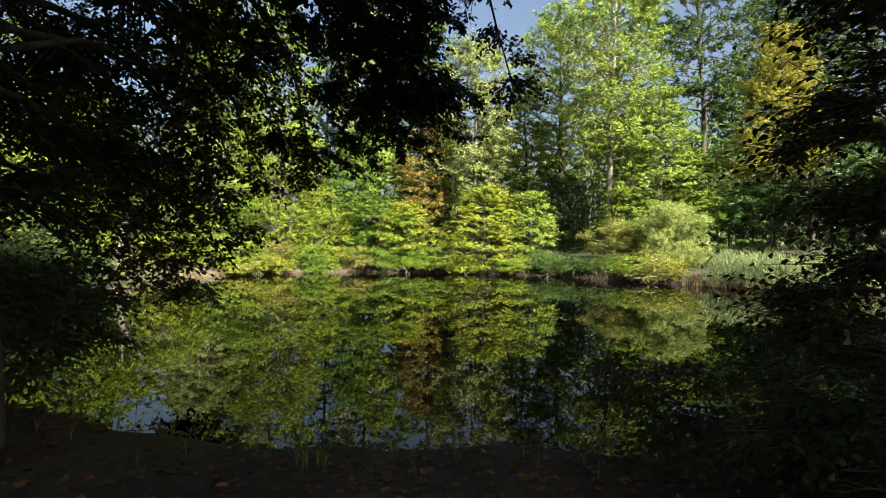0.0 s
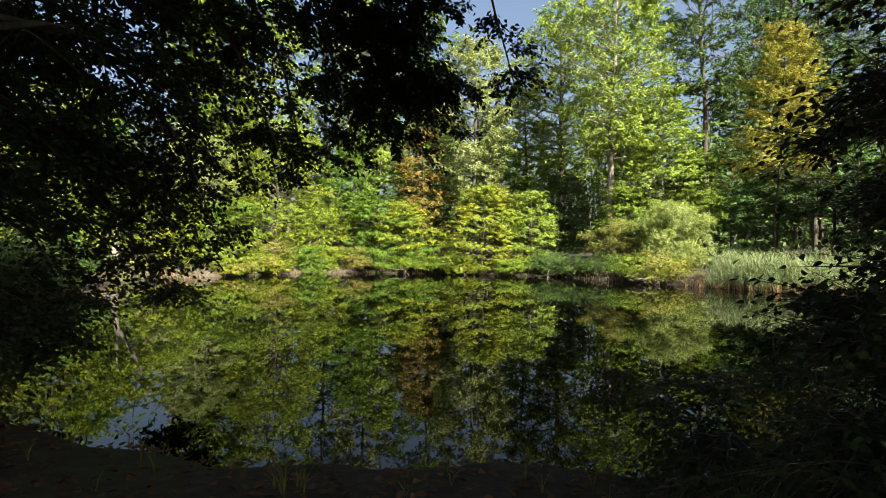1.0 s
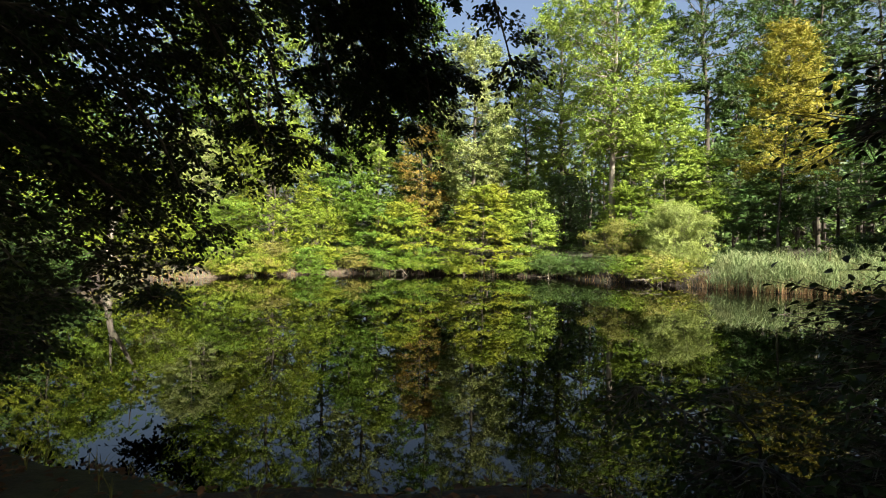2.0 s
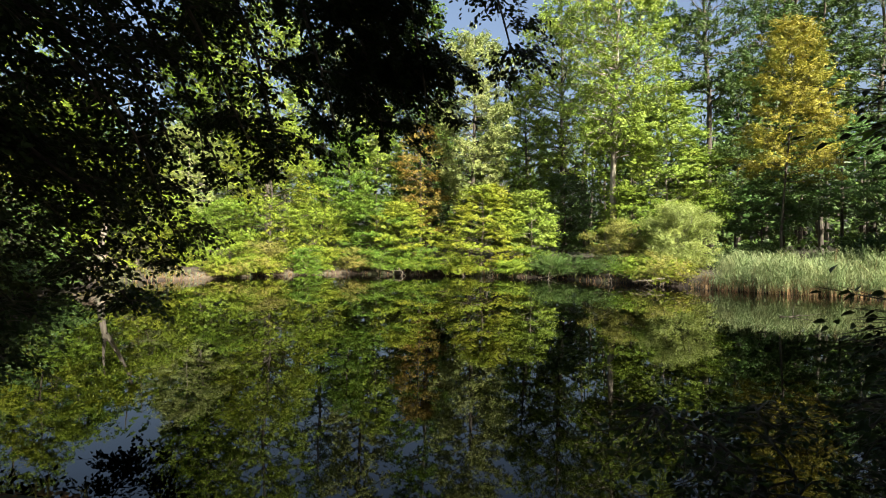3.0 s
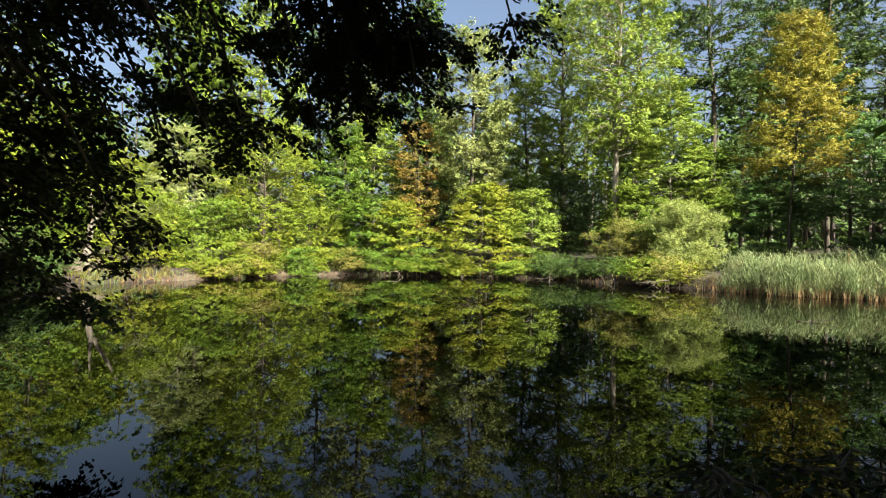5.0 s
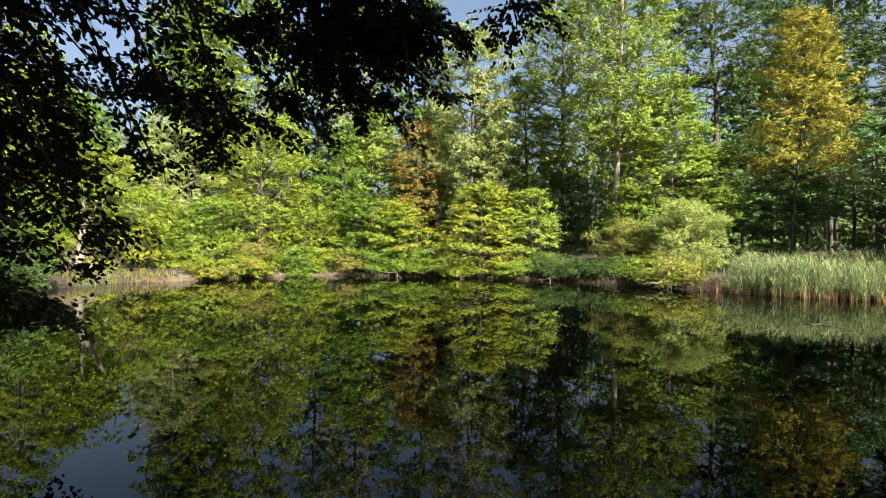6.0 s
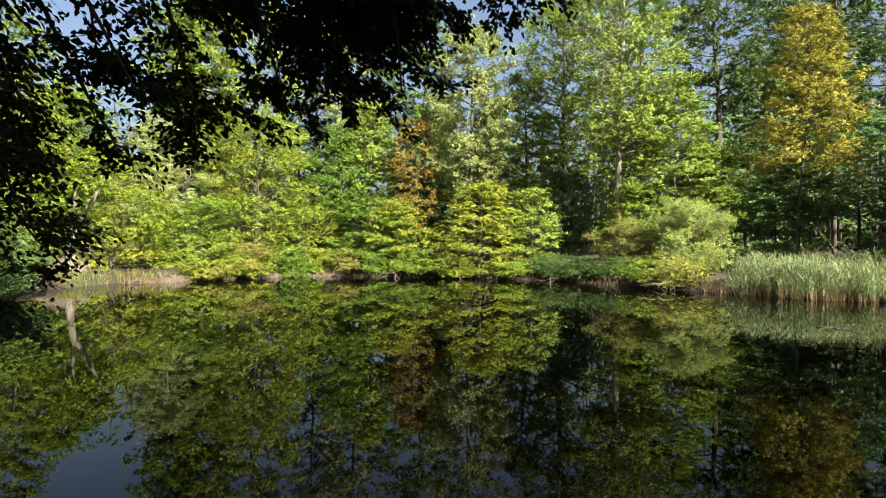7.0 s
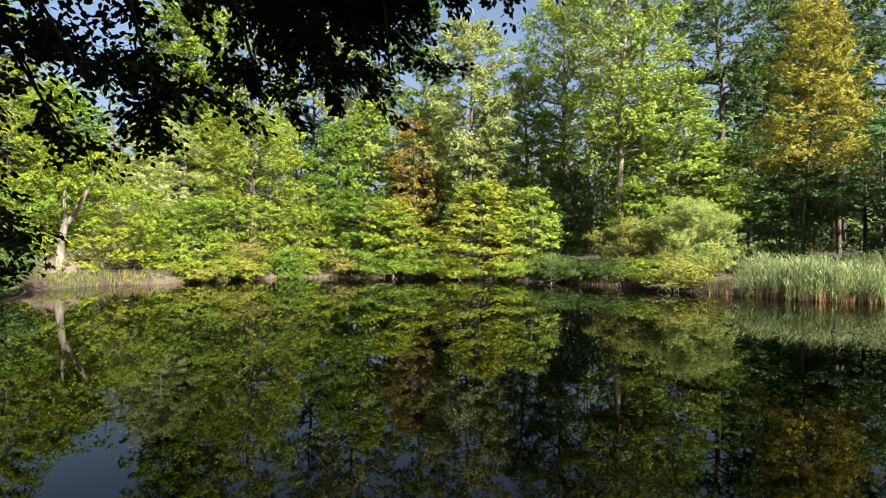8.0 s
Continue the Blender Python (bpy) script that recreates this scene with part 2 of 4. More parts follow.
def tree(name, label, x, y, z, height, girth, base, radius, leaf_mat, bark, shape="egg", limbs=22, leaves=15000,
         leaf=0.15, slim=0.6, flat=0.8, rise=0.25, lean=(0.0, 0.0), group="", seed=1, category="tree", stems=1, gaps=0.0, trunk_to=1.0, shoots=9, blade=False, open_share=0.25):
    """A tree or shrub: tapered trunk(s), limbs with side branches, and a crown of leaves set along the twigs.
    base: height at which the crown begins; radius: its greatest reach; rise: how steeply limbs climb; gaps: share of limbs left bare."""
    rng = np.random.default_rng(seed)
    top = thing(name, x, y, z, label, category, group)
    prof = PROFILES[shape]
    # trunk(s)
    stem_lines = []
    for s in range(stems):
        m = 9
        u = np.linspace(0, 1, m)
        a = rng.uniform(0, 6.28)
        spread = 0.0 if stems == 1 else radius * rng.uniform(0.25, 0.6)
        wig = np.cumsum(rng.normal(0, 0.012 * height, (m, 2)), 0) * 0.5
        wig[0] = 0
        line = np.stack([lean[0] * u * height + wig[:, 0] + math.cos(a) * spread * u, lean[1] * u * height + wig[:, 1] + math.sin(a) * spread * u,
                         u * height * trunk_to * (1 if stems == 1 else rng.uniform(0.75, 0.95)) - 0.15 * (u == 0)], 1)
        rad = girth * (1 - 0.86 * u ** 0.9)
        rad[0] *= 1.35
        stem_lines.append(line)
        part("trunk" if stems == 1 else "stem", mesh_from("trunk", *tubes([(line, rad)], 8), bark, True), top)
    o_all, d_all, l_all = [], [], []
    for i in range(limbs):
        u = (i + rng.uniform(0.1, 0.9)) / limbs
        line = stem_lines[i % stems]
        reach = radius * profile_at(prof, u) * rng.uniform(0.62, 1.15)
        h = base + (height - base) * u
        climb = rise * rng.uniform(0.6, 1.3) * (0.6 + 0.8 * u)
        h0 = max(h - climb * reach * 0.6, base * 0.7, 0.15)
        f = min(h0 / max(line[-1, 2], 0.1), 0.985)
        o = np.array([np.interp(f, np.linspace(0, 1, len(line)), line[:, k]) for k in range(3)])
        a = i * 2.39996 + rng.uniform(-0.5, 0.5)
        # whole sectors of the crown are missing here and there
        if math.sin(2 * a + seed) + math.sin(1.3 * h + 2.1 * seed) + 0.7 * math.sin(3 * a - 0.9 * h + seed) > 2.3 - 2.6 * open_share:
            continue
        s = np.linspace(0, 1, 6)
        hv = np.array([math.cos(a), math.sin(a), 0])
        pts = o + hv * (reach * s)[:, None] + np.array([0, 0, 1]) * (reach * (climb * s - (0.18 * flat + 0.25 * climb) * s ** 2))[:, None]
        pts[1:] += np.cumsum(rng.normal(0, 0.03 * reach, (5, 3)), 0)
        r0 = max(girth * (1 - 0.86 * f) * 0.45, 0.012)
        runs = [(pts, r0 * (1 - 0.85 * s) + 0.004)]
        bare = rng.uniform() < gaps
        for k in range(5):
            q = rng.uniform(0.05, 1.0) ** 0.65
            st = np.array([np.interp(q, s, pts[:, c]) for c in range(3)])
            b = a + (1 if k % 2 else -1) * rng.uniform(0.5, 1.15)
            ln = reach * 0.5 * (1.15 - q) + 0.18 * radius * rng.uniform(0.5, 1)
            dv = np.array([math.cos(b), math.sin(b), rng.normal(0.05 + climb * 0.5, 0.16 + 0.5 * (1 - flat))])
            e = np.linspace(0, 1, 3)
            sub = st + dv * (ln * e)[:, None] + np.array([0, 0, -0.12 * flat * ln]) * (e ** 2)[:, None]
            runs.append((sub, r0 * 0.4 * (1 - 0.8 * e) + 0.003))
            if bare:
                continue
            # leaf clumps: shoots gathered round the branch's outer end, level in beeches, rounded in open crowns, gaps between
            size = (0.28 + 0.07 * radius) * rng.uniform(0.6, 1.3)
            tuft = 1.0 if flat > 0.55 else 0.62
            for g in range(shoots):
                c = st + dv * ln * rng.uniform(0.55, 1.0) ** (1 / tuft) + rng.normal(0, 1, 3) * np.array([0.62, 0.62, 0.09 + 0.5 * (1 - flat)]) * size * tuft
                c[2] = max(c[2], 0.08)
                w = b + rng.normal(0, 0.9)
                o_all.append(c)
                d_all.append((math.cos(w), math.sin(w), rng.normal(0.05 + climb * 0.2, 0.10 + 0.6 * (1 - flat))))
                l_all.append(rng.uniform(0.7, 1.3) * size * tuft)
        if not bare:
            for g in np.arange(0.15, 1.02, 0.085):
                w = a + rng.uniform(-0.9, 0.9)
                o_all.append([np.interp(g, s, pts[:, c]) for c in range(3)])
                d_all.append((math.cos(w), math.sin(w), rng.normal(0.05 + climb * 0.3, 0.10 + 0.6 * (1 - flat))))
                l_all.append(rng.uniform(0.5, 1.0) * (0.3 + 0.05 * radius))
        part("limb", mesh_from("limb", *tubes(runs, 3), bark, True), top)
    tw = (np.array(o_all), unit(np.array(d_all)), np.array(l_all))
    part("crown", mesh_from("crown", *spray_leaves(rng, tw, leaves, leaf, leaf * slim, flat, blade, 0.3 + 0.5 * (1 - flat)), leaf_mat), top)
    return top

# ---- ground, pond ----
POND = np.array([(-8, 7.4), (-11.5, 11), (-14, 17), (-15, 23), (-15.6, 27.6), (-14.9, 30), (-13.4, 31.2), (-11.3, 34.6), (-9.5, 37.2), (-5.8, 39.2), (-1, 39.4), (4, 38.3),
                 (7.7, 36.8), (10.0, 33.6), (11.9, 31.2), (13.3, 29.2), (15.0, 27.0), (16.8, 25.6), (19.0, 24.2), (22.5, 20.5), (25, 14.5), (22, 10), (15, 7.2), (9, 6.0),
                 (5, 5.3), (2, 5.05), (-1, 5.2), (-3.6, 5.8)], float)


def smooth_ring(p, n=8):
    """The ring of corners as a smooth closed line."""
    a, b, c, d = np.roll(p, 1, 0), p, np.roll(p, -1, 0), np.roll(p, -2, 0)
    t = (np.arange(n) / n)[None, :, None]
    a, b, c, d = (q[:, None] for q in (a, b, c, d))
    return (0.5 * (2 * b + (c - a) * t + (2 * a - 5 * b + 4 * c - d) * t ** 2 + (3 * b - a - 3 * c + d) * t ** 3)).reshape(-1, 2)


SHORE = smooth_ring(POND)
_k = np.arange(len(SHORE))
SHORE = SHORE + np.stack([np.sin(_k * 1.7) * 0.10 + np.sin(_k * 0.61) * 0.12, np.cos(_k * 1.3) * 0.10 + np.sin(_k * 0.47) * 0.12], 1)


def from_shore(q):
    """Distance from the water's edge, negative over the pond."""
    q = np.asarray(q, float)
    a, b = SHORE, np.roll(SHORE, -1, 0)
    best = np.full(len(q), 1e9)
    inside = np.zeros(len(q), bool)
    for (ax, ay), (bx, by) in zip(a, b):
        ex, ey = bx - ax, by - ay
        t = np.clip(((q[:, 0] - ax) * ex + (q[:, 1] - ay) * ey) / (ex * ex + ey * ey), 0, 1)
        best = np.minimum(best, np.hypot(q[:, 0] - ax - t * ex, q[:, 1] - ay - t * ey))
        cross = (ay > q[:, 1]) != (by > q[:, 1])
        with np.errstate(divide="ignore", invalid="ignore"):
            xi = ax + (q[:, 1] - ay) / (by - ay) * ex
        inside ^= cross & (q[:, 0] < xi)
    return np.where(inside, -best, best)


def ripple(q, s, k):
    return np.sin(q[:, 0] * s + k) * np.cos(q[:, 1] * s * 0.83 + 1.7 * k) + 0.5 * np.sin(q[:, 0] * s * 2.3 + q[:, 1] * s * 1.9 + k)


def ground_height(q):
    q = np.asarray(q, float)
    d = from_shore(q)
    far = np.clip((q[:, 1] - 14) / 12, 0, 1)
    out = (0.22 + 0.20 * far) * (1 - np.exp(-np.maximum(d, 0) / (0.35 + 0.15 * far))) + np.minimum(np.maximum(d, 0), 40) * (0.012 + 0.045 * far)
    rough = (0.035 * ripple(q, 1.3, 0.4) + 0.02 * ripple(q, 4.1, 2.0)) * np.clip(np.abs(d) / 0.6, 0, 1)
    return np.where(d > 0, out + rough, -1.3 * (1 - np.exp(np.minimum(d, 0) / 1.4)))


def steps(*legs):
    v = [np.arange(a, b, s) for a, b, s in legs]
    return np.concatenate(v + [[legs[-1][1]]])


def sheet(xs, ys, zof):
    gx, gy = np.meshgrid(xs, ys)
    q = np.stack([gx.ravel(), gy.ravel()], 1)
    v = np.column_stack([q, zof(q)])
    nx, ny = len(xs), len(ys)
    i = (np.arange(ny - 1)[:, None] * nx + np.arange(nx - 1)[None]).ravel()
    return v, np.stack([i, i + 1, i + nx + 1, i + nx], 1)


gv, gf = sheet(steps((-1500, -300, 200), (-300, -60, 30), (-60, -24, 2), (-24, -7, 0.5), (-7, 7, 0.22), (7, 26, 0.45), (26, 60, 2), (60, 300, 30), (300, 1500, 200)),
               steps((-1500, -300, 200), (-300, -60, 30), (-60, -6, 2), (-6, 2, 0.4), (2, 8, 0.16), (8, 20, 0.7), (20, 42, 0.3), (42, 80, 1.5), (80, 300, 30), (300, 1500, 200)), ground_height)
ground = tagged(new("ground", mesh_from("ground", gv, gf, GROUND, True)), "brown leaf-strewn woodland earth sloping to the pond", "ground", kind="structure")

wv, wf = sheet(np.linspace(-17, 27, 12), np.linspace(3.5, 42, 12), lambda q: np.zeros(len(q)))
water = tagged(new("water", mesh_from("water", wv, wf, WATER, True)), "still dark pond water mirroring the trees", "water", kind="structure")


def bank_strip(name, label, start, end, inner, outer, mat, lift, wave):
    """A strip of another soil along a stretch of the shore, by index of its line; it follows the ground, ragged at its edges."""
    idx = np.arange(start, end + 0.01, 0.25)
    line = np.stack([np.interp(idx, np.arange(len(SHORE)), SHORE[:, k]) for k in range(2)], 1)
    way = unit(np.gradient(line, axis=0))
    out = np.stack([-way[:, 1], way[:, 0]], 1)
    if from_shore(np.array([line[len(line) // 2] + out[len(line) // 2] * 0.5]))[0] < 0:
        out = -out
    rows = 7
    taper = np.sin(np.linspace(0.03, math.pi - 0.03, len(idx))) ** 0.35
    rag = 1 + wave * np.sin(np.arange(len(idx)) * 0.9) + wave * np.sin(np.arange(len(idx)) * 2.3 + 1)
    v = []
    for r in range(rows):
        w = inner + (outer * taper * rag - inner) * r / (rows - 1)
        q = line + out * w[:, None] if np.ndim(w) else line + out * w
        edge = math.sin(math.pi * r / (rows - 1)) ** 0.5
        v.append(np.column_stack([q, ground_height(q) + lift * (edge * 1.4 - 0.4)]))
    v = np.concatenate(v)
    n = len(idx)
    i = (np.arange(rows - 1)[:, None] * n + np.arange(n - 1)[None]).ravel()
    return tagged(new(name, mesh_from(name, v, np.stack([i, i + 1, i + n + 1, i + n], 1), mat, True)), label, "bank", kind="structure")


def shore_index(x, y):
    return int(np.argmin(np.hypot(SHORE[:, 0] - x, SHORE[:, 1] - y)))


bank_strip("sand_bank_1", "pale dry sandy bank at the water's edge", shore_index(-14.6, 30.4), shore_index(-11.2, 34.6), -0.02, 0.55, SAND, 0.04, 0.4)
bank_strip("sand_bank_2", "pale sunlit sandy bank below the bushes", shore_index(-10.0, 36.7), shore_index(-5.6, 39.2), -0.02, 0.7, SAND, 0.04, 0.3)

# ---- trees on the far shore ----
def shore_tree(seed, x, y, **spec):
    tree(x=x, y=y, z=float(ground_height([(x, y)])[0]), seed=seed, group="trees round the pond", blade="small", **spec)


shore_tree(100, -17.1, 33.5, name="hazel_bush", label="lime-green sunlit hazel bush on the sandy bank", height=4.6, base=0.2, radius=2.6, girth=0.035, leaf_mat=LIME, bark=BARK, shape="bush", limbs=42, leaves=26800, leaf=0.125, category="bush", stems=5, flat=0.72, slim=0.58, open_share=0.35)
shore_tree(101, -14.5, 37.0, name="hazel_bush", label="green hazel bush above the sandy bank", height=4.2, base=0.2, radius=2.66, girth=0.035, leaf_mat=GREEN, bark=BARK, shape="bush", limbs=42, leaves=29100, leaf=0.125, category="bush", stems=5, flat=0.72, slim=0.58, open_share=0.35)
shore_tree(103, -9.0, 41.6, name="hazel_bush", label="lime-green bush drooping over the sandy bank", height=5.3, base=0.2, radius=2.35, girth=0.035, leaf_mat=LIME, bark=BARK, shape="bush", limbs=42, leaves=26800, leaf=0.125, category="bush", stems=4, flat=0.72, slim=0.58, open_share=0.35)
shore_tree(104, -16.2, 38, name="willow_tree", label="slender pale willow with feathery grey-green sprays", height=8.6, base=2.2, radius=2.9, girth=0.09, leaf_mat=GREYISH, bark=PALE, shape="egg", limbs=34, leaves=46000, leaf=0.2, category="tree", slim=0.22, flat=0.75, rise=0.5)
shore_tree(105, -11.3, 39, name="maple_tree", label="lime-green young maple in full sun on the bank", height=9.5, base=0.3, radius=3.3, girth=0.14, leaf_mat=LIME, bark=DARKBARK, shape="round", limbs=64, leaves=54000, leaf=0.14, category="tree", flat=0.7, rise=0.5, slim=0.58, open_share=0.25)
shore_tree(106, -20.3, 42.5, name="maple_tree", label="young maple with yellowing leaves", height=6.6, base=1.1, radius=2.56, girth=0.099, leaf_mat=YELLIME, bark=DARKBARK, shape="egg", limbs=36, leaves=26800, leaf=0.15, category="tree", flat=0.6, slim=0.58)
shore_tree(107, -6.8, 44.5, name="maple_tree", label="bluish-green maple beside a beech", height=9.7, base=1.2, radius=2.37, girth=0.137, leaf_mat=FRESH, bark=DARKBARK, shape="egg", limbs=43, leaves=38900, leaf=0.15, category="tree", flat=0.65, rise=0.4, slim=0.58)
shore_tree(108, -5.0, 46.0, name="beech_tree", label="green beech with level sprays and lime top", height=12.1, base=1.2, radius=3.39, girth=0.166, leaf_mat=BRIGHT, bark=DARKBARK, shape="cone", limbs=48, leaves=27800, leaf=0.21, category="tree", flat=0.75, rise=0.35, slim=0.58)
shore_tree(109, -4.3, 41.8, name="beech_tree", label="low green beech with layered sprays over the water", height=5.2, base=0.2, radius=2.67, girth=0.082, leaf_mat=FRESH, bark=DARKBARK, shape="bush", limbs=34, leaves=25300, leaf=0.15, category="tree", flat=0.88, rise=0.35, slim=0.58)
shore_tree(110, -1.2, 42.7, name="beech_tree", label="rust-orange young beech in autumn colour", height=10.2, base=2.6, radius=1.7, girth=0.152, leaf_mat=RUST, bark=DARKBARK, shape="column", limbs=43, leaves=12000, leaf=0.17, category="tree", flat=0.75, rise=0.35, slim=0.58, open_share=0.35)
shore_tree(111, -2.4, 41, name="beech_tree", label="yellow-green beech with an orange tinge", height=4.4, base=0.2, radius=1.99, girth=0.08, leaf_mat=YELLIME, bark=DARKBARK, shape="egg", limbs=34, leaves=22400, leaf=0.13, category="tree", flat=0.85, rise=0.35, slim=0.58)
shore_tree(112, 3.1, 40.4, name="beech_tree", label="yellow-lime young beech leaning over the shore", height=5.6, base=0.2, radius=3.3, girth=0.1, leaf_mat=YELLIME, bark=BARK, shape="cone", limbs=46, leaves=38000, leaf=0.14, category="tree", flat=0.9, rise=0.35, slim=0.58, open_share=0.1)
shore_tree(113, 2.5, 42, name="robinia_tree", label="tall grey-green robinia with drooping foliage", height=16.6, base=5.0, radius=2.9, girth=0.233, leaf_mat=GREYISH, bark=DARKBARK, shape="column", limbs=64, leaves=46000, leaf=0.19, category="tree", flat=0.35, slim=0.5, rise=0.5, open_share=0.1)
shore_tree(114, 6.6, 40.2, name="beech_tree", label="slim green beech with a pale thin trunk", height=5.4, base=0.2, radius=1.68, girth=0.08, leaf_mat=BRIGHT, bark=PALE, shape="egg", limbs=34, leaves=16500, leaf=0.15, category="tree", flat=0.78, rise=0.35, slim=0.58)
shore_tree(115, 10.2, 46, name="maple_tree", label="large bright green maple in full sun", height=20.0, base=6.7, radius=4.0, girth=0.281, leaf_mat=BRIGHT, bark=DARKBARK, shape="round", limbs=72, leaves=32000, leaf=0.21, category="tree", flat=0.45, rise=0.8, slim=0.58, open_share=0.3)
shore_tree(116, 7.4, 47, name="maple_tree", label="mid-green maple behind the shore beeches", height=14.5, base=0.9, radius=3.25, girth=0.213, leaf_mat=GREEN, bark=DARKBARK, shape="egg", limbs=57, leaves=26000, leaf=0.21, category="tree", flat=0.5, rise=0.6, slim=0.58)
shore_tree(117, 11.5, 38.5, name="maple_tree", label="tall bright green maple with a bare pale trunk below its crown", height=20.5, base=7.6, radius=4.0, girth=0.27, leaf_mat=BRIGHT, bark=PALE, shape="round", limbs=84, leaves=52000, leaf=0.19, category="tree", flat=0.4, rise=0.6, slim=0.58, open_share=0.15, lean=(-0.012, 0.0))
shore_tree(118, 12.6, 37, name="beech_tree", label="green understorey beech with level branches", height=5.2, base=1.0, radius=1.7, girth=0.117, leaf_mat=GREEN, bark=DARKBARK, shape="egg", limbs=36, leaves=17900, leaf=0.14, category="tree", flat=0.8, rise=0.35, slim=0.58)
shore_tree(119, 14.9, 37.6, name="beech_tree", label="pale green layered beech with slim stems", height=11.6, base=3.6, radius=2.9, girth=0.09, leaf_mat=BRIGHT, bark=PALE, shape="cone", limbs=44, leaves=51500, leaf=0.14, category="tree", flat=0.85, rise=0.35, slim=0.58, open_share=0.12)
shore_tree(120, 17.2, 38.2, name="beech_tree", label="green understorey beech at the edge of the shade", height=7.5, base=2.6, radius=2.2, girth=0.102, leaf_mat=GREEN, bark=DARKBARK, shape="egg", limbs=34, leaves=24600, leaf=0.15, category="tree", flat=0.85, rise=0.35, slim=0.58)
shore_tree(121, 13.9, 33.3, name="willow_bush", label="pale yellow-green willow bush at the water's edge", height=3.9, base=0.05, radius=1.8, girth=0.035, leaf_mat=WILLOW, bark=BARK, shape="bush", limbs=60, leaves=54000, leaf=0.14, category="bush", stems=7, slim=0.28, flat=0.3, rise=1.1, open_share=0.3)
shore_tree(122, 11.2, 36, name="willow_bush", label="olive willow bush with thin bare stems", height=3.1, base=0.2, radius=1.82, girth=0.035, leaf_mat=OLIVE, bark=BARK, shape="bush", limbs=30, leaves=17900, leaf=0.13, category="bush", stems=5, slim=0.35, flat=0.35, rise=0.7)
shore_tree(123, 20.0, 42.5, name="oak_tree", label="tall dark oak with crooked bare limbs", height=24.0, base=11.5, radius=4.6, girth=0.30, leaf_mat=DEEP, bark=DARKBARK, shape="round", limbs=57, leaves=36000, leaf=0.21, category="tree", flat=0.4, rise=0.7, gaps=0.2, slim=0.58, open_share=0.35)
# dark bark puts the hollow's shade on the birch trunk
shore_tree(124, 21.6, 36.0, name="birch_tree", label="golden yellow birch among green trees", height=14.8, base=5.6, radius=3.3, girth=0.09, leaf_mat=YELLOW, bark=DARKBARK, shape="cone", limbs=64, leaves=51500, leaf=0.14, category="tree", flat=0.55, rise=0.6, slim=0.58, open_share=0.2)
shore_tree(125, 28.3, 40.0, name="beech_tree", label="dark green layered beech in half shade", height=9.6, base=2.9, radius=2.62, girth=0.135, leaf_mat=BLUISH, bark=DARKBARK, shape="egg", limbs=38, leaves=40300, leaf=0.14, category="tree", flat=0.78, rise=0.35, slim=0.58)
shore_tree(126, 21.4, 38.0, name="beech_tree", label="dark bluish-green young beech in shade", height=5.3, base=1.8, radius=2.13, girth=0.084, leaf_mat=BLUISH, bark=DARKBARK, shape="egg", limbs=30, leaves=13400, leaf=0.15, category="tree", flat=0.75, rise=0.35, slim=0.58)
shore_tree(127, 22.6, 37.5, name="beech_tree", label="young beech behind the reeds, leaves darkened for shade", height=6.1, base=2.8, radius=2.00, girth=0.094, leaf_mat=DEEP, bark=DARKBARK, shape="egg", limbs=31, leaves=13700, leaf=0.15, category="tree", flat=0.75, rise=0.35, slim=0.58)
shore_tree(128, 24.0, 46.0, name="beech_tree", label="beech in the shaded wood, leaves darkened for shade", height=9.2, base=2.0, radius=2.54, girth=0.13, leaf_mat=DEEP, bark=DARKBARK, shape="egg", limbs=39, leaves=13600, leaf=0.21, category="tree", flat=0.75, rise=0.35, slim=0.58)
shore_tree(129, 36.3, 54.0, name="oak_tree", label="tall dark green tree behind the yellow birch", height=26.1, base=8.0, radius=5.29, girth=0.334, leaf_mat=DEEP, bark=DARKBARK, shape="round", limbs=64, leaves=24900, leaf=0.35, category="tree", flat=0.5, rise=0.6, slim=0.58)
shore_tree(130, 42.5, 56.0, name="pine_tree", label="tall thin dark pine against the sky", height=28.7, base=11.9, radius=4.72, girth=0.364, leaf_mat=DEEP, bark=DARKBARK, shape="column", limbs=61, leaves=32100, leaf=0.35, category="tree", flat=0.5, slim=0.25)
shore_tree(131, -27.9, 41.0, name="maple_tree", label="bright yellow-green tree beyond the sandy point", height=11.9, base=0.7, radius=3.36, girth=0.163, leaf_mat=LIME, bark=DARKBARK, shape="egg", limbs=49, leaves=51500, leaf=0.15, category="tree", flat=0.55, rise=0.5, slim=0.58)
shore_tree(132, -27.8, 37.0, name="maple_tree", label="yellow-lime maple by the sandy point", height=7.9, base=0.9, radius=2.83, girth=0.115, leaf_mat=YELLIME, bark=DARKBARK, shape="egg", limbs=39, leaves=38300, leaf=0.15, category="tree", flat=0.6, slim=0.58)
shore_tree(133, -28.3, 47.0, name="maple_tree", label="green tree behind the forked trunk", height=12.4, base=0.4, radius=3.25, girth=0.168, leaf_mat=GREEN, bark=DARKBARK, shape="egg", limbs=50, leaves=29000, leaf=0.21, category="tree", flat=0.6, slim=0.58)
shore_tree(134, -22.8, 36.0, name="beech_tree", label="green young beech beside the forked trunk", height=4.6, base=0.7, radius=1.94, girth=0.075, leaf_mat=GREEN, bark=DARKBARK, shape="egg", limbs=32, leaves=14400, leaf=0.15, category="tree", flat=0.75, rise=0.35, slim=0.58)
shore_tree(135, -21.8, 33.0, name="hazel_bush", label="shady green bush behind the sandy mound", height=2.2, base=0.2, radius=1.61, girth=0.035, leaf_mat=GREEN, bark=BARK, shape="bush", limbs=27, leaves=6100, leaf=0.15, category="bush", stems=5, flat=0.6, slim=0.58)
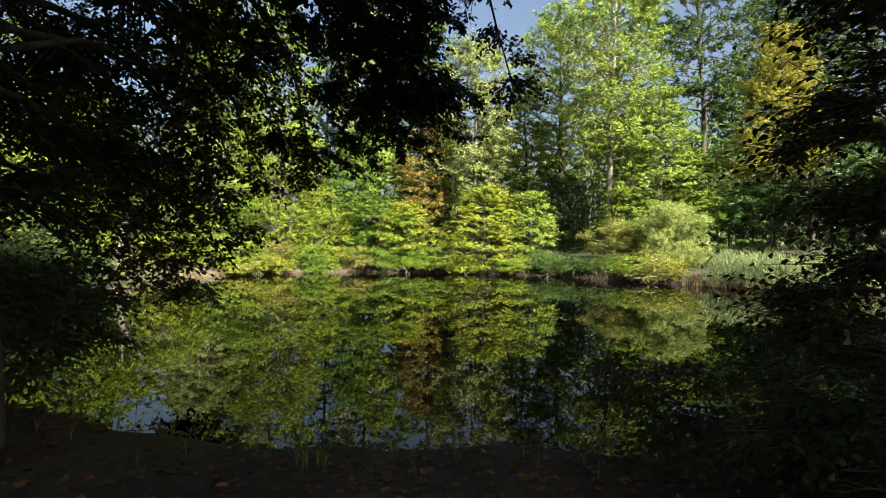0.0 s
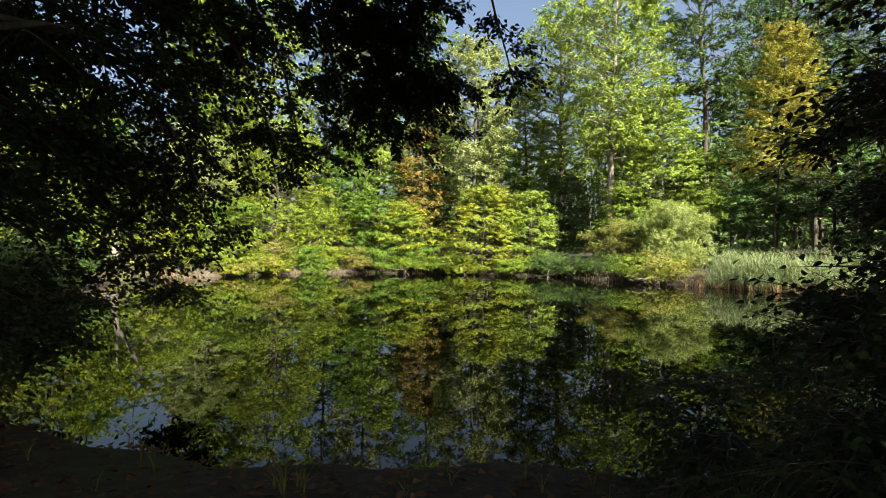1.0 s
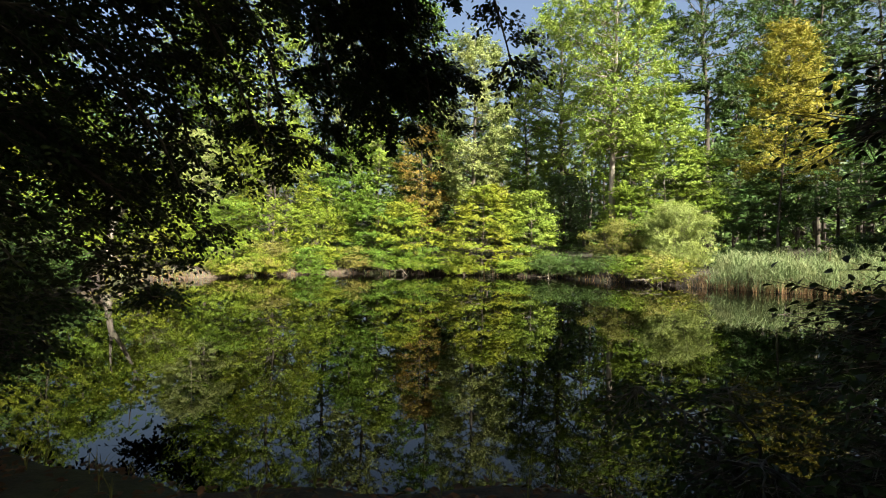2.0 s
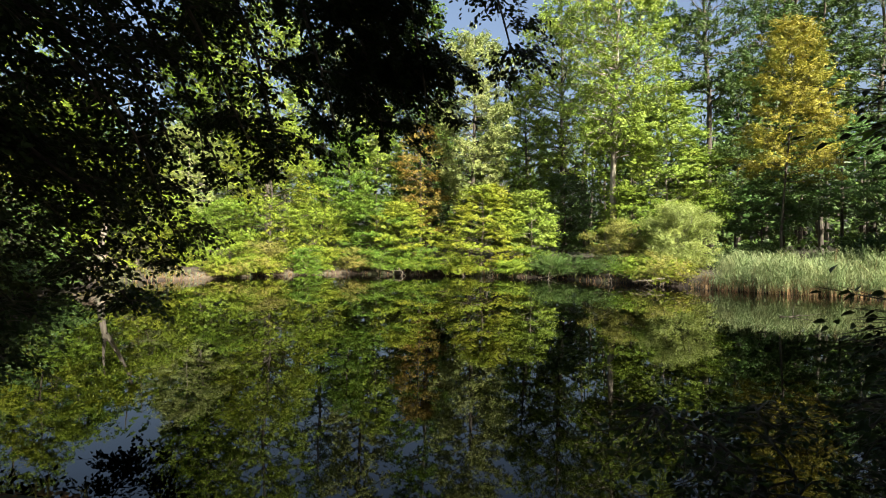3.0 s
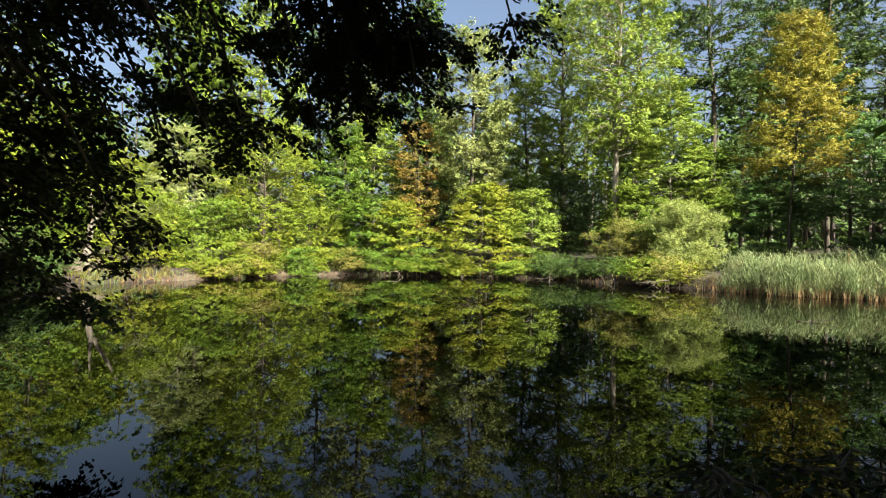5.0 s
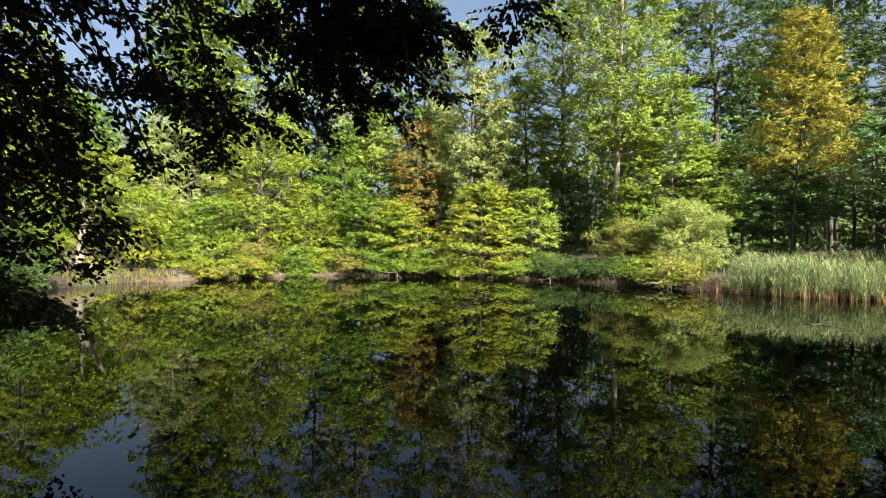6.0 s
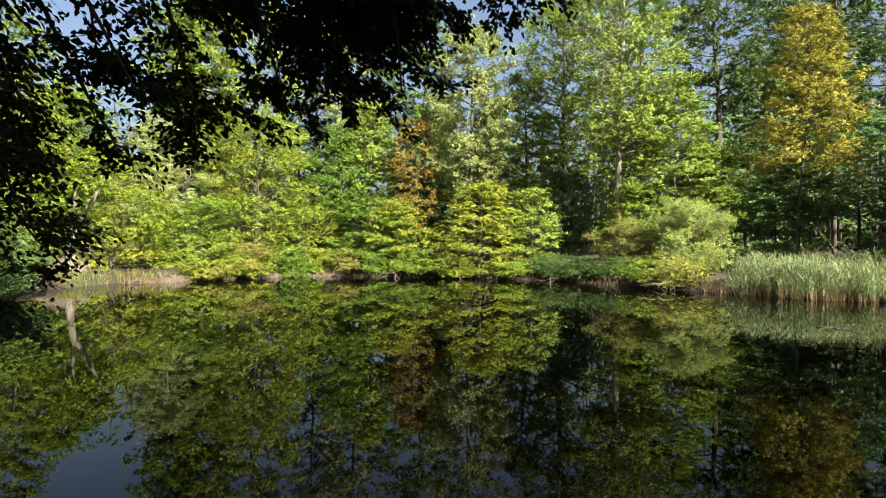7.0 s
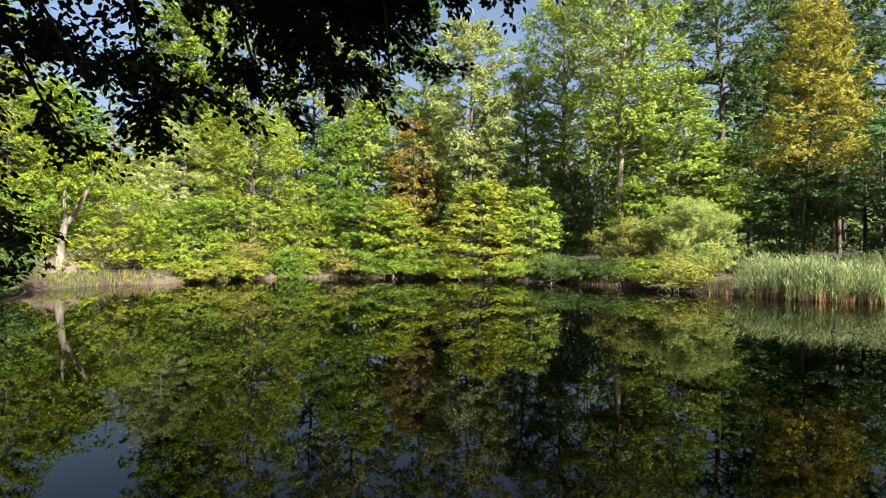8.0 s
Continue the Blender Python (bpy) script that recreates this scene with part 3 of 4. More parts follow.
shore_tree(136, -21.0, 30.0, name="hazel_bush", label="dark green bush at the shaded end of the pond", height=1.9, base=0.2, radius=1.58, girth=0.035, leaf_mat=DEEP, bark=BARK, shape="bush", limbs=27, leaves=5000, leaf=0.15, category="bush", stems=5, flat=0.6, slim=0.58)
shore_tree(137, 9.6, 43.0, name="beech_tree", label="dark understorey beech in the shaded wood", height=6.6, base=1.1, radius=1.97, girth=0.099, leaf_mat=DEEP, bark=DARKBARK, shape="egg", limbs=36, leaves=20900, leaf=0.15, category="tree", flat=0.7, rise=0.4, slim=0.58)
shore_tree(138, 5.4, 52.0, name="maple_tree", label="green maple filling the wood behind the shore", height=13.2, base=1.6, radius=3.39, girth=0.179, leaf_mat=GREEN, bark=DARKBARK, shape="egg", limbs=50, leaves=29500, leaf=0.21, category="tree", flat=0.5, rise=0.5, slim=0.58)
shore_tree(139, -0.5, 53.0, name="maple_tree", label="dark green maple in the wood behind the shore", height=13.9, base=1.5, radius=3.46, girth=0.186, leaf_mat=DEEP, bark=DARKBARK, shape="egg", limbs=51, leaves=15800, leaf=0.3, category="tree", flat=0.5, rise=0.5, slim=0.58)
shore_tree(140, 29.4, 56.0, name="maple_tree", label="dark green maple in the wood behind the oak", height=17.5, base=1.8, radius=4.19, girth=0.23, leaf_mat=DEEP, bark=DARKBARK, shape="egg", limbs=58, leaves=17100, leaf=0.35, category="tree", flat=0.5, rise=0.5, slim=0.58)
shore_tree(141, 17.8, 53.0, name="maple_tree", label="green maple in the wood behind the willow bush", height=12.6, base=1.7, radius=3.71, girth=0.171, leaf_mat=GREEN, bark=DARKBARK, shape="egg", limbs=48, leaves=15000, leaf=0.3, category="tree", flat=0.5, rise=0.5, slim=0.58)
shore_tree(142, -14.5, 50, name="oak_tree", label="tall bright green tree rising behind the bushes", height=22, base=6, radius=4.6, girth=0.315, leaf_mat=BRIGHT, bark=DARKBARK, shape="egg", limbs=64, leaves=36000, leaf=0.24, category="tree", flat=0.4, rise=0.6, slim=0.58)
shore_tree(143, -24.5, 60, name="oak_tree", label="tall green woodland tree", height=25.3, base=6.1, radius=5.65, girth=0.323, leaf_mat=GREEN, bark=DARKBARK, shape="egg", limbs=67, leaves=40300, leaf=0.3, category="tree", flat=0.4, rise=0.6, slim=0.58)
shore_tree(144, -38.0, 62.0, name="oak_tree", label="tall green woodland tree", height=15, base=2.5, radius=4.2, girth=0.311, leaf_mat=BLUISH, bark=DARKBARK, shape="egg", limbs=64, leaves=18000, leaf=0.3, category="tree", flat=0.4, rise=0.6, slim=0.58)
shore_tree(145, -42, 58, name="oak_tree", label="tall green woodland tree", height=22, base=5.8, radius=5.99, girth=0.311, leaf_mat=GREEN, bark=DARKBARK, shape="egg", limbs=66, leaves=26000, leaf=0.3, category="tree", flat=0.4, rise=0.6, slim=0.58)
shore_tree(146, -6.6, 57, name="oak_tree", label="tall grey-green woodland tree", height=25.8, base=7.9, radius=3.81, girth=0.33, leaf_mat=GREYISH, bark=DARKBARK, shape="egg", limbs=64, leaves=25500, leaf=0.3, category="tree", flat=0.4, rise=0.6, slim=0.58)
shore_tree(147, -0.8, 52, name="oak_tree", label="tall green woodland tree behind the beeches", height=23, base=5, radius=3.6, girth=0.3, leaf_mat=FRESH, bark=DARKBARK, shape="egg", limbs=60, leaves=24000, leaf=0.26, category="tree", flat=0.4, rise=0.6, slim=0.58)
shore_tree(149, 20.5, 60, name="oak_tree", label="tall green woodland tree with open crown", height=31.6, base=10.4, radius=4.08, girth=0.399, leaf_mat=BLUISH, bark=DARKBARK, shape="egg", limbs=72, leaves=9000, leaf=0.3, category="tree", flat=0.4, rise=0.6, gaps=0.2, slim=0.58)
shore_tree(150, 37, 62, name="oak_tree", label="tall green woodland tree with open crown", height=32.7, base=9.9, radius=4.68, girth=0.413, leaf_mat=BLUISH, bark=DARKBARK, shape="egg", limbs=75, leaves=15200, leaf=0.35, category="tree", flat=0.4, rise=0.6, gaps=0.2, slim=0.58)
shore_tree(151, -22.0, 56.0, name="oak_tree", label="tall green woodland tree", height=25.3, base=7.5, radius=4.19, girth=0.324, leaf_mat=GREEN, bark=DARKBARK, shape="egg", limbs=63, leaves=27800, leaf=0.3, category="tree", flat=0.4, rise=0.6, slim=0.58)
shore_tree(155, 41.1, 64.0, name="oak_tree", label="tall dark green woodland tree", height=35.6, base=9.0, radius=4.84, girth=0.448, leaf_mat=DEEP, bark=DARKBARK, shape="egg", limbs=84, leaves=32100, leaf=0.35, category="tree", flat=0.4, rise=0.6, slim=0.58)
shore_tree(156, -12.8, 64, name="oak_tree", label="tall dark woodland tree", height=24, base=6.4, radius=4.09, girth=0.322, leaf_mat=DEEP, bark=DARKBARK, shape="egg", limbs=66, leaves=11000, leaf=0.3, category="tree", flat=0.4, rise=0.6, slim=0.58)

# ---- near bank: shading trees, overhanging beech, shrubs ----
def bough(parent, rng, pts, girth, width, leaves, bark, leaf_mat, hang=0.35, leaf=0.078, flat=0.75):
    """A bough along pts with side branches that spread and hang; its leaves are one part under it."""
    pts = np.asarray(pts, float)
    m = 14
    tt = np.linspace(0, len(pts) - 1, m)
    line = np.stack([np.interp(tt, np.arange(len(pts)), pts[:, k]) for k in range(3)], 1)
    for _ in range(2):
        line[1:-1] = (line[:-2] + 2 * line[1:-1] + line[2:]) / 4
    line[1:] += np.cumsum(rng.normal(0, 0.02, (m - 1, 3)), 0)
    s = np.linspace(0, 1, m)
    runs = [(line, girth * (1 - 0.88 * s) + 0.004)]
    o, d, l = [], [], []
    a0 = math.atan2(line[-1, 1] - line[0, 1], line[-1, 0] - line[0, 0])
    for k in range(22):
        q = rng.uniform(0.22, 1.0)
        st = np.array([np.interp(q, s, line[:, c]) for c in range(3)])
        b = a0 + (1 if k % 2 else -1) * rng.uniform(0.3, 1.5)
        ln = width * rng.uniform(0.5, 1.1) * (1.1 - 0.5 * q)
        e = np.linspace(0, 1, 5)
        dv = np.array([math.cos(b), math.sin(b), rng.normal(0.05, 0.2)])
        sub = st + dv * (ln * e)[:, None] + np.array([0, 0, -hang * ln * rng.uniform(0.4, 1.5)]) * (e ** 2)[:, None]
        sub[1:] += np.cumsum(rng.normal(0, 0.02, (4, 3)), 0)
        runs.append((sub, max(girth * 0.25, 0.008) * (1 - 0.85 * e) + 0.0025))
        for g in np.arange(0.1, 1.02, 0.085):
            w = b + rng.choice([-1, 1]) * rng.uniform(0.2, 1.3)
            o.append([np.interp(g, e, sub[:, c]) for c in range(3)])
            d.append((math.cos(w), math.sin(w), rng.normal(-0.25 * hang * 2, 0.28)))
            l.append(rng.uniform(0.2, 0.55))
    tw = (np.array(o), unit(np.array(d)), np.array(l))
    small = [(np.stack([a, a + b * c * 0.55, a + b * c]), np.array([0.004, 0.003, 0.0015])) for a, b, c in list(zip(*tw))[::2]]
    limb = part("limb", mesh_from("limb", *tubes(runs[:1], 8), bark, True), parent)
    for run in runs[1:]:
        part("branch", mesh_from("branch", *tubes([run], 5), bark, True), limb)
    tagged(part("brushwood", mesh_from("brushwood", *tubes(small, 3), bark, True), limb), kind="stuff")
    part("foliage", mesh_from("foliage", *spray_leaves(rng, tw, leaves, leaf, leaf * 0.62, flat, True), leaf_mat), limb)


# large beech on the bank whose boughs hang over the water; its crown goes on above
BX, BY = -3.75, 4.3
beech = thing("overhanging_beech", BX, BY, 0.22, "large dark shaded beech leaning out over the pond", "tree")
rng = np.random.default_rng(7)
u = np.linspace(0, 1, 10)
trunk_line = np.stack([0.25 * np.sin(u * 2.2) - 0.3 * u, 0.9 * u ** 1.5, u * 17 - 0.2 * (u == 0)], 1)
part("trunk", mesh_from("trunk", *tubes([(trunk_line, 0.26 * (1 - 0.8 * u) * (1 + 0.5 * (u == 0)))], 14), DARKBARK, True), beech)


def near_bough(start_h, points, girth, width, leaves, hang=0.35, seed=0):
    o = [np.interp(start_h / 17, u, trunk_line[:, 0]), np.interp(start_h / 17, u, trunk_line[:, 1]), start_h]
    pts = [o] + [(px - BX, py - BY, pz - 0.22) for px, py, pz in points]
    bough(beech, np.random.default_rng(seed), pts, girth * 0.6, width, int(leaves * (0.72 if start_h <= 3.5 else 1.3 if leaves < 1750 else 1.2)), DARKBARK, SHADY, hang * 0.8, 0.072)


near_bough(5.4, [(-2.0, 6.8, 6.4), (-1.0, 8.6, 5.9), (-0.6, 9.9, 3.5)], 0.11, 1.25, 7480, 0.7, 1)
near_bough(5.0, [(-2.4, 6.8, 6.0), (-1.6, 8.6, 5.5), (-1.2, 9.7, 3.4)], 0.1, 1.25, 7040, 0.7, 2)
near_bough(5.8, [(-1.7, 6.9, 6.8), (-0.4, 8.6, 6.0), (0.0, 9.7, 3.7)], 0.1, 1.1, 5720, 0.7, 3)
near_bough(6.2, [(-1.6, 6.6, 7.2), (0.5, 8.2, 6.5), (1.15, 9.0, 4.5)], 0.08, 0.7, 2280, 0.7, 4)
near_bough(4.6, [(-2.8, 6.6, 5.6), (-2.2, 8.3, 5.0), (-1.9, 9.1, 3.2)], 0.09, 1.2, 3220, 0.6, 5)
near_bough(6.6, [(-2.2, 6.8, 7.4), (-1.4, 8.6, 7.0), (-0.8, 9.6, 5.6)], 0.09, 1.3, 2640, 0.6, 6)
near_bough(4.2, [(-3.2, 6.4, 4.9), (-3.0, 7.9, 4.5), (-2.5, 8.7, 3.0)], 0.08, 1.15, 1610, 0.55, 7)
near_bough(3.8, [(-3.8, 6.2, 4.4), (-3.8, 7.6, 4.1), (-3.4, 8.6, 2.8)], 0.08, 1.1, 1670, 0.55, 8)
near_bough(4.8, [(-4.0, 6.4, 5.4), (-4.1, 8.0, 5.2), (-3.9, 9.2, 4.2)], 0.08, 1.3, 900, 0.55, 9)
near_bough(5.4, [(-3.4, 6.6, 6.2), (-3.2, 8.2, 6.1), (-2.9, 9.4, 5.1)], 0.08, 1.3, 1150, 0.55, 10)
near_bough(5.8, [(-4.6, 6.4, 6.4), (-5.0, 8.2, 6.4), (-5.0, 9.6, 5.3)], 0.08, 1.5, 810, 0.55, 11)
near_bough(4.2, [(-5.0, 6.0, 4.8), (-5.4, 7.6, 4.6), (-5.4, 8.8, 3.6)], 0.08, 1.3, 1260, 0.55, 12)
near_bough(3.2, [(-4.8, 5.8, 3.7), (-5.0, 7.2, 3.5), (-4.8, 8.4, 2.6)], 0.07, 1.1, 2230, 0.55, 13)
near_bough(2.8, [(-4.3, 5.6, 3.2), (-4.2, 6.8, 2.9), (-3.9, 7.8, 2.0)], 0.06, 1.0, 3160, 0.55, 14)
near_bough(2.3, [(-4.4, 5.6, 2.4), (-4.5, 6.6, 2.0), (-4.1, 7.3, 1.1)], 0.06, 0.95, 2810, 0.5, 15)
near_bough(1.8, [(-4.5, 5.5, 1.6), (-4.5, 6.3, 1.2), (-3.9, 6.8, 0.6)], 0.05, 0.9, 2640, 0.4, 16)
near_bough(3.4, [(-6.0, 5.6, 3.8), (-6.6, 7.2, 3.6), (-6.6, 8.8, 2.7)], 0.07, 1.4, 1780, 0.5, 17)
near_bough(4.6, [(-6.2, 5.8, 5.2), (-7.0, 7.4, 5.2), (-7.0, 9.2, 4.4)], 0.08, 1.6, 810, 0.5, 18)
near_bough(3.2, [(-3.5, 5.2, 3.8), (-3.3, 6.3, 4.0), (-3.2, 7.2, 3.3)], 0.06, 0.8, 870, 0.4, 19)
near_bough(3.4, [(-3.4, 6.0, 4.0), (-3.1, 7.4, 3.3), (-2.9, 8.1, 2.1)], 0.05, 0.7, 1360, 0.5, 20)

near_bough(6.0, [(-1.8, 6.8, 6.8), (-0.6, 8.6, 5.8), (-0.2, 9.6, 3.9)], 0.09, 1.0, 6160, 0.6, 31)
near_bough(5.6, [(-2.2, 7.0, 6.4), (-1.3, 9.2, 5.4), (-1.0, 10.3, 3.7)], 0.09, 1.1, 6160, 0.6, 32)
near_bough(4.4, [(-2.9, 6.2, 5.2), (-2.5, 7.4, 4.4), (-2.2, 8.2, 3.1)], 0.07, 0.95, 1610, 0.55, 33)
near_bough(4.0, [(-3.3, 6.0, 4.7), (-3.1, 7.2, 4.0), (-2.9, 8.0, 2.8)], 0.07, 0.9, 1480, 0.55, 34)

near_bough(3.0, [(-3.9, 5.8, 3.2), (-3.5, 7.0, 2.6), (-3.0, 8.0, 1.6)], 0.05, 0.65, 2280, 0.5, 35)
near_bough(3.3, [(-4.1, 5.8, 3.5), (-3.8, 7.0, 2.9), (-3.4, 7.9, 2.1)], 0.05, 0.75, 1610, 0.5, 36)
near_bough(3.6, [(-4.3, 6.2, 3.9), (-4.0, 8.0, 3.2), (-3.5, 9.2, 1.6)], 0.05, 0.75, 2000, 0.5, 38)
near_bough(3.55, [(-4.5, 6.0, 3.4), (-4.3, 7.6, 2.6), (-3.8, 8.9, 0.9)], 0.05, 0.75, 1900, 0.5, 39)
near_bough(3.9, [(-4.5, 6.4, 4.4), (-4.4, 8.0, 4.0), (-4.0, 9.3, 2.8)], 0.05, 0.75, 1700, 0.5, 40)
near_bough(2.6, [(-4.2, 5.7, 2.6), (-3.9, 6.7, 2.1), (-3.4, 7.6, 1.4)], 0.05, 0.65, 1930, 0.5, 37)

# its upper crown, out of view, added to keep the bank below in shade
rng = np.random.default_rng(51)
high = rng.normal(0, 1, (900, 3))
high = unit(high) * rng.uniform(0.3, 1.0, (900, 1)) ** 0.5 * np.array([5.6, 5.0, 4.2]) + np.array([1.0, 1.0, 11.6])
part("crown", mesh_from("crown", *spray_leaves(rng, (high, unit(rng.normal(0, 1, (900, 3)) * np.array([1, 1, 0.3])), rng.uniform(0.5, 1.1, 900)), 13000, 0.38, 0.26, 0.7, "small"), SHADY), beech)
for k in range(12):
    a = 0.52 * k + 0.2
    f = 0.42 + 0.045 * k
    o = np.array([np.interp(f, u, trunk_line[:, c]) for c in range(3)])
    e = np.linspace(0, 1, 6)
    run = o + np.array([math.cos(a), math.sin(a), 0.35]) * (3.6 * e)[:, None] + rng.normal(0, 0.08, (6, 3)) * e[:, None]
    part("limb", mesh_from("limb", *tubes([(run, 0.06 * (1 - 0.85 * e) + 0.005)], 6), DARKBARK, True), beech)

# young beech beside the camera's way
slim = thing("young_beech", 2.6, 3.1, 0.22, "slim dark young beech with level leaf layers on the shaded bank", "tree")
v = np.linspace(0, 1, 8)
slim_line = np.stack([0.15 * np.sin(v * 5), 0.1 * np.cos(v * 4) - 0.1, v * 6.0 - 0.1 * (v == 0)], 1)
part("trunk", mesh_from("trunk", *tubes([(slim_line, 0.02 * (1 - 0.75 * v))], 8), DARKBARK, True), slim)
for k in range(24):
    rk = np.random.default_rng(40 + k)
    h = 0.7 + 0.135 * k
    a = math.pi + 2.2 * math.sin(k * 2.4)
    reach = rk.uniform(0.4, 0.85) * (0.7 if h > 2.6 else 1.0)
    o = np.array([np.interp(h, slim_line[:, 2], slim_line[:, c]) for c in range(3)])
    e = np.array([math.cos(a), math.sin(a), 0.0])
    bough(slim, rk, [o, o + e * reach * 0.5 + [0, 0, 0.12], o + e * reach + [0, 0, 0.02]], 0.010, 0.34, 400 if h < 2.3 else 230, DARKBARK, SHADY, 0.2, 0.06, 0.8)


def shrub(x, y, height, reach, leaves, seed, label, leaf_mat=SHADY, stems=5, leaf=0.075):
    rng = np.random.default_rng(seed)
    z = float(ground_height([(x, y)])[0])
    top = thing("shrub", x, y, z, label, "bush", "shrubs on the near bank")
    for k in range(stems):
        a = 6.283 * k / stems + rng.uniform(-0.4, 0.4)
        e = np.array([math.cos(a), math.sin(a), 0.0])
        r = reach * rng.uniform(0.5, 0.9)
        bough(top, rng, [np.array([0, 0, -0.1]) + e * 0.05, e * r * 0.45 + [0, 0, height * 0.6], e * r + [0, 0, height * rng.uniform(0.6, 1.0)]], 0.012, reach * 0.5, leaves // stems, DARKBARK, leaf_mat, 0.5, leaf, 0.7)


shrub(-4.7, 6.0, 1.7, 1.5, 2900, 60, "dark shaded shrub overhanging the water")
shrub(-6.6, 7.0, 2.2, 1.7, 2500, 61, "dark shaded shrub on the bank")
shrub(3.4, 4.1, 1.0, 1.1, 2300, 62, "low dark shrub on the shaded bank", leaf=0.055)
shrub(4.9, 5.0, 1.4, 1.4, 2300, 63, "dark shaded shrub beside the water")
shrub(2.45, 4.4, 0.85, 1.05, 2700, 65, "low dark shrub at the edge of the shaded bank", leaf=0.055)
shrub(2.9, 3.1, 0.7, 0.85, 1800, 64, "low dark shrub on the shaded bank", leaf=0.055)

# unseen tall trees added behind and beside the camera to shade the near bank
BEHIND = [(-7, -2, 20, 4.6), (-3, -5, 21, 4.6), (2.5, -4, 20, 4.6), (6, -5.5, 19, 4.6), (-10, -9, 22, 5.0), (-4, -12, 21, 5.0), (4, -11, 21, 4.8), (11, -7, 21, 4.8), (17, -5, 20, 4.8),
          (-1.2, 1.0, 18, 3.6), (0.8, -1.8, 18, 3.6)]
BESIDE = [(-8.4, 6.4, 20, 4.6), (7, 0.5, 19, 4.4), (4.6, 2.2, 17, 3.6), (9.5, 4.2, 18, 4.0), (12.5, 2, 19, 4.4), (-13.5, 7.5, 17, 4.2), (18, 3, 15, 4.0), (-17.5, 9, 17, 4.2), (26, 6, 10, 3.6)]
# mostly unseen, added to shade the ground behind the reeds and the left shore
ROUND = [(27.5, 28.5, 11, 4.2), (31.5, 31, 11, 4.2), (24.8, 26.6, 9.2, 3.4), (35, 33.5, 11, 4.0), (34, 22, 12, 4.0), (27.6, 20.2, 5.5, 2.8), (29.5, 15.5, 6, 3.0), (-21, 19, 8, 3.0), (-19, 23.5, 5.5, 2.4), (-18.6, 26.2, 3.2, 1.8), (-20.5, 28.4, 4.2, 2.0)]
for number, (x, y, h, r) in enumerate(BEHIND + BESIDE + ROUND):
    tree("beech_tree", "green beech added to cast shade on the pond's banks", x, y, float(ground_height([(x, y)])[0]), h, 0.012 * h + 0.03, h * (0.42 if h == 20 else 0.24 if h > 9 else 0.1), r, DEEP, DARKBARK,
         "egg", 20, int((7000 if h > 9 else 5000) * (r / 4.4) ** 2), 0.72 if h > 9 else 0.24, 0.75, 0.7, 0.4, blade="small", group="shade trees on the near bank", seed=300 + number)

# far wood behind the shore trees, too dense to count
rng = np.random.default_rng(90)
places, trunks = [], []
for k in range(420):
    a = rng.uniform(-0.2, 3.34)
    x, y = 3 + math.cos(a) * rng.uniform(40, 80), 18 + math.sin(a) * rng.uniform(36, 75)
    places.append((x, y, rng.uniform(9, 16)))
q = np.array(places)
gz = ground_height(q[:, :2])
o, d, l = [], [], []
for (x, y, h), z in zip(places, gz):
    trunks.append((np.array([(x, y, z - 0.2), (x + rng.normal(0, 0.2), y, z + h * 0.5), (x + rng.normal(0, 0.4), y, z + h * 0.95)]), np.array([0.2, 0.14, 0.03])))
    n = 110
    uu = rng.uniform(0.02, 1, n) ** 1.15
    rr = 3.2 * np.interp(uu, [0, 0.35, 0.7, 1], [0.6, 1, 0.8, 0.2]) * np.sqrt(rng.uniform(0.1, 1, n))
    aa = rng.uniform(0, 6.28, n)
    o.append(np.column_stack([x + rr * np.cos(aa), y + rr * np.sin(aa), z + h * uu]))
    d.append(np.column_stack([np.cos(aa), np.sin(aa), rng.normal(0, 0.3, n)]))
    l.append(rng.uniform(0.6, 1.3, n))
wood = tagged(thing("far_wood", 0, 0, 0, "dense shady green wood behind the shore trees", "woodland"), kind="stuff")
tagged(part("trunks", mesh_from("trunks", *tubes(trunks, 6), DARKBARK, True), wood), kind="stuff")
tagged(part("foliage", mesh_from("foliage", *spray_leaves(rng, (np.concatenate(o), unit(np.concatenate(d)), np.concatenate(l)), 150000, 0.58, 0.42, 0.5, "small"), DEEP), wood), kind="stuff")


def along_shore(rng, a, b, n, inner, outer):
    i0, i1 = shore_index(*a), shore_index(*b)
    t = rng.uniform(i0, i1, n)
    p = np.stack([np.interp(t, np.arange(len(SHORE)), SHORE[:, k]) for k in range(2)], 1)
    e = np.stack([np.interp(t + 0.3, np.arange(len(SHORE)), SHORE[:, k]) for k in range(2)], 1) - p
    w = unit(e)
    out = np.stack([w[:, 1], -w[:, 0]], 1)
    sign = np.where(from_shore(p + out * 0.4) > 0, 1.0, -1.0)
    return p + out * (sign * rng.uniform(inner, outer, n))[:, None]


# low bushes that close the far shore down to the water
rng = np.random.default_rng(33)
for k in range(17):
    p = along_shore(rng, *(((-13.2, 31.6), (6.6, 37.4)) if k < 14 else ((10.6, 32.8), (12.6, 30.2))), 1, 0.0, 0.7)[0]
    mat, words = [(LIME, "low lime-green bush dipping to the water"), (FRESH, "low green bush at the water's edge"), (GREEN, "low leafy green bush over the waterline"), (OLIVE, "low olive bush on the bank")][k % 4]
    tree("low_bush", words, p[0], p[1], float(ground_height([p])[0]), rng.uniform(0.6, 1.9), 0.025, 0.05, rng.uniform(0.6, 1.5), mat, BARK, "bush", 18, 6500, 0.115, 0.6, 0.8, 0.4, blade="small",
         group="low bushes on the far shore", seed=500 + k, category="bush", stems=4)

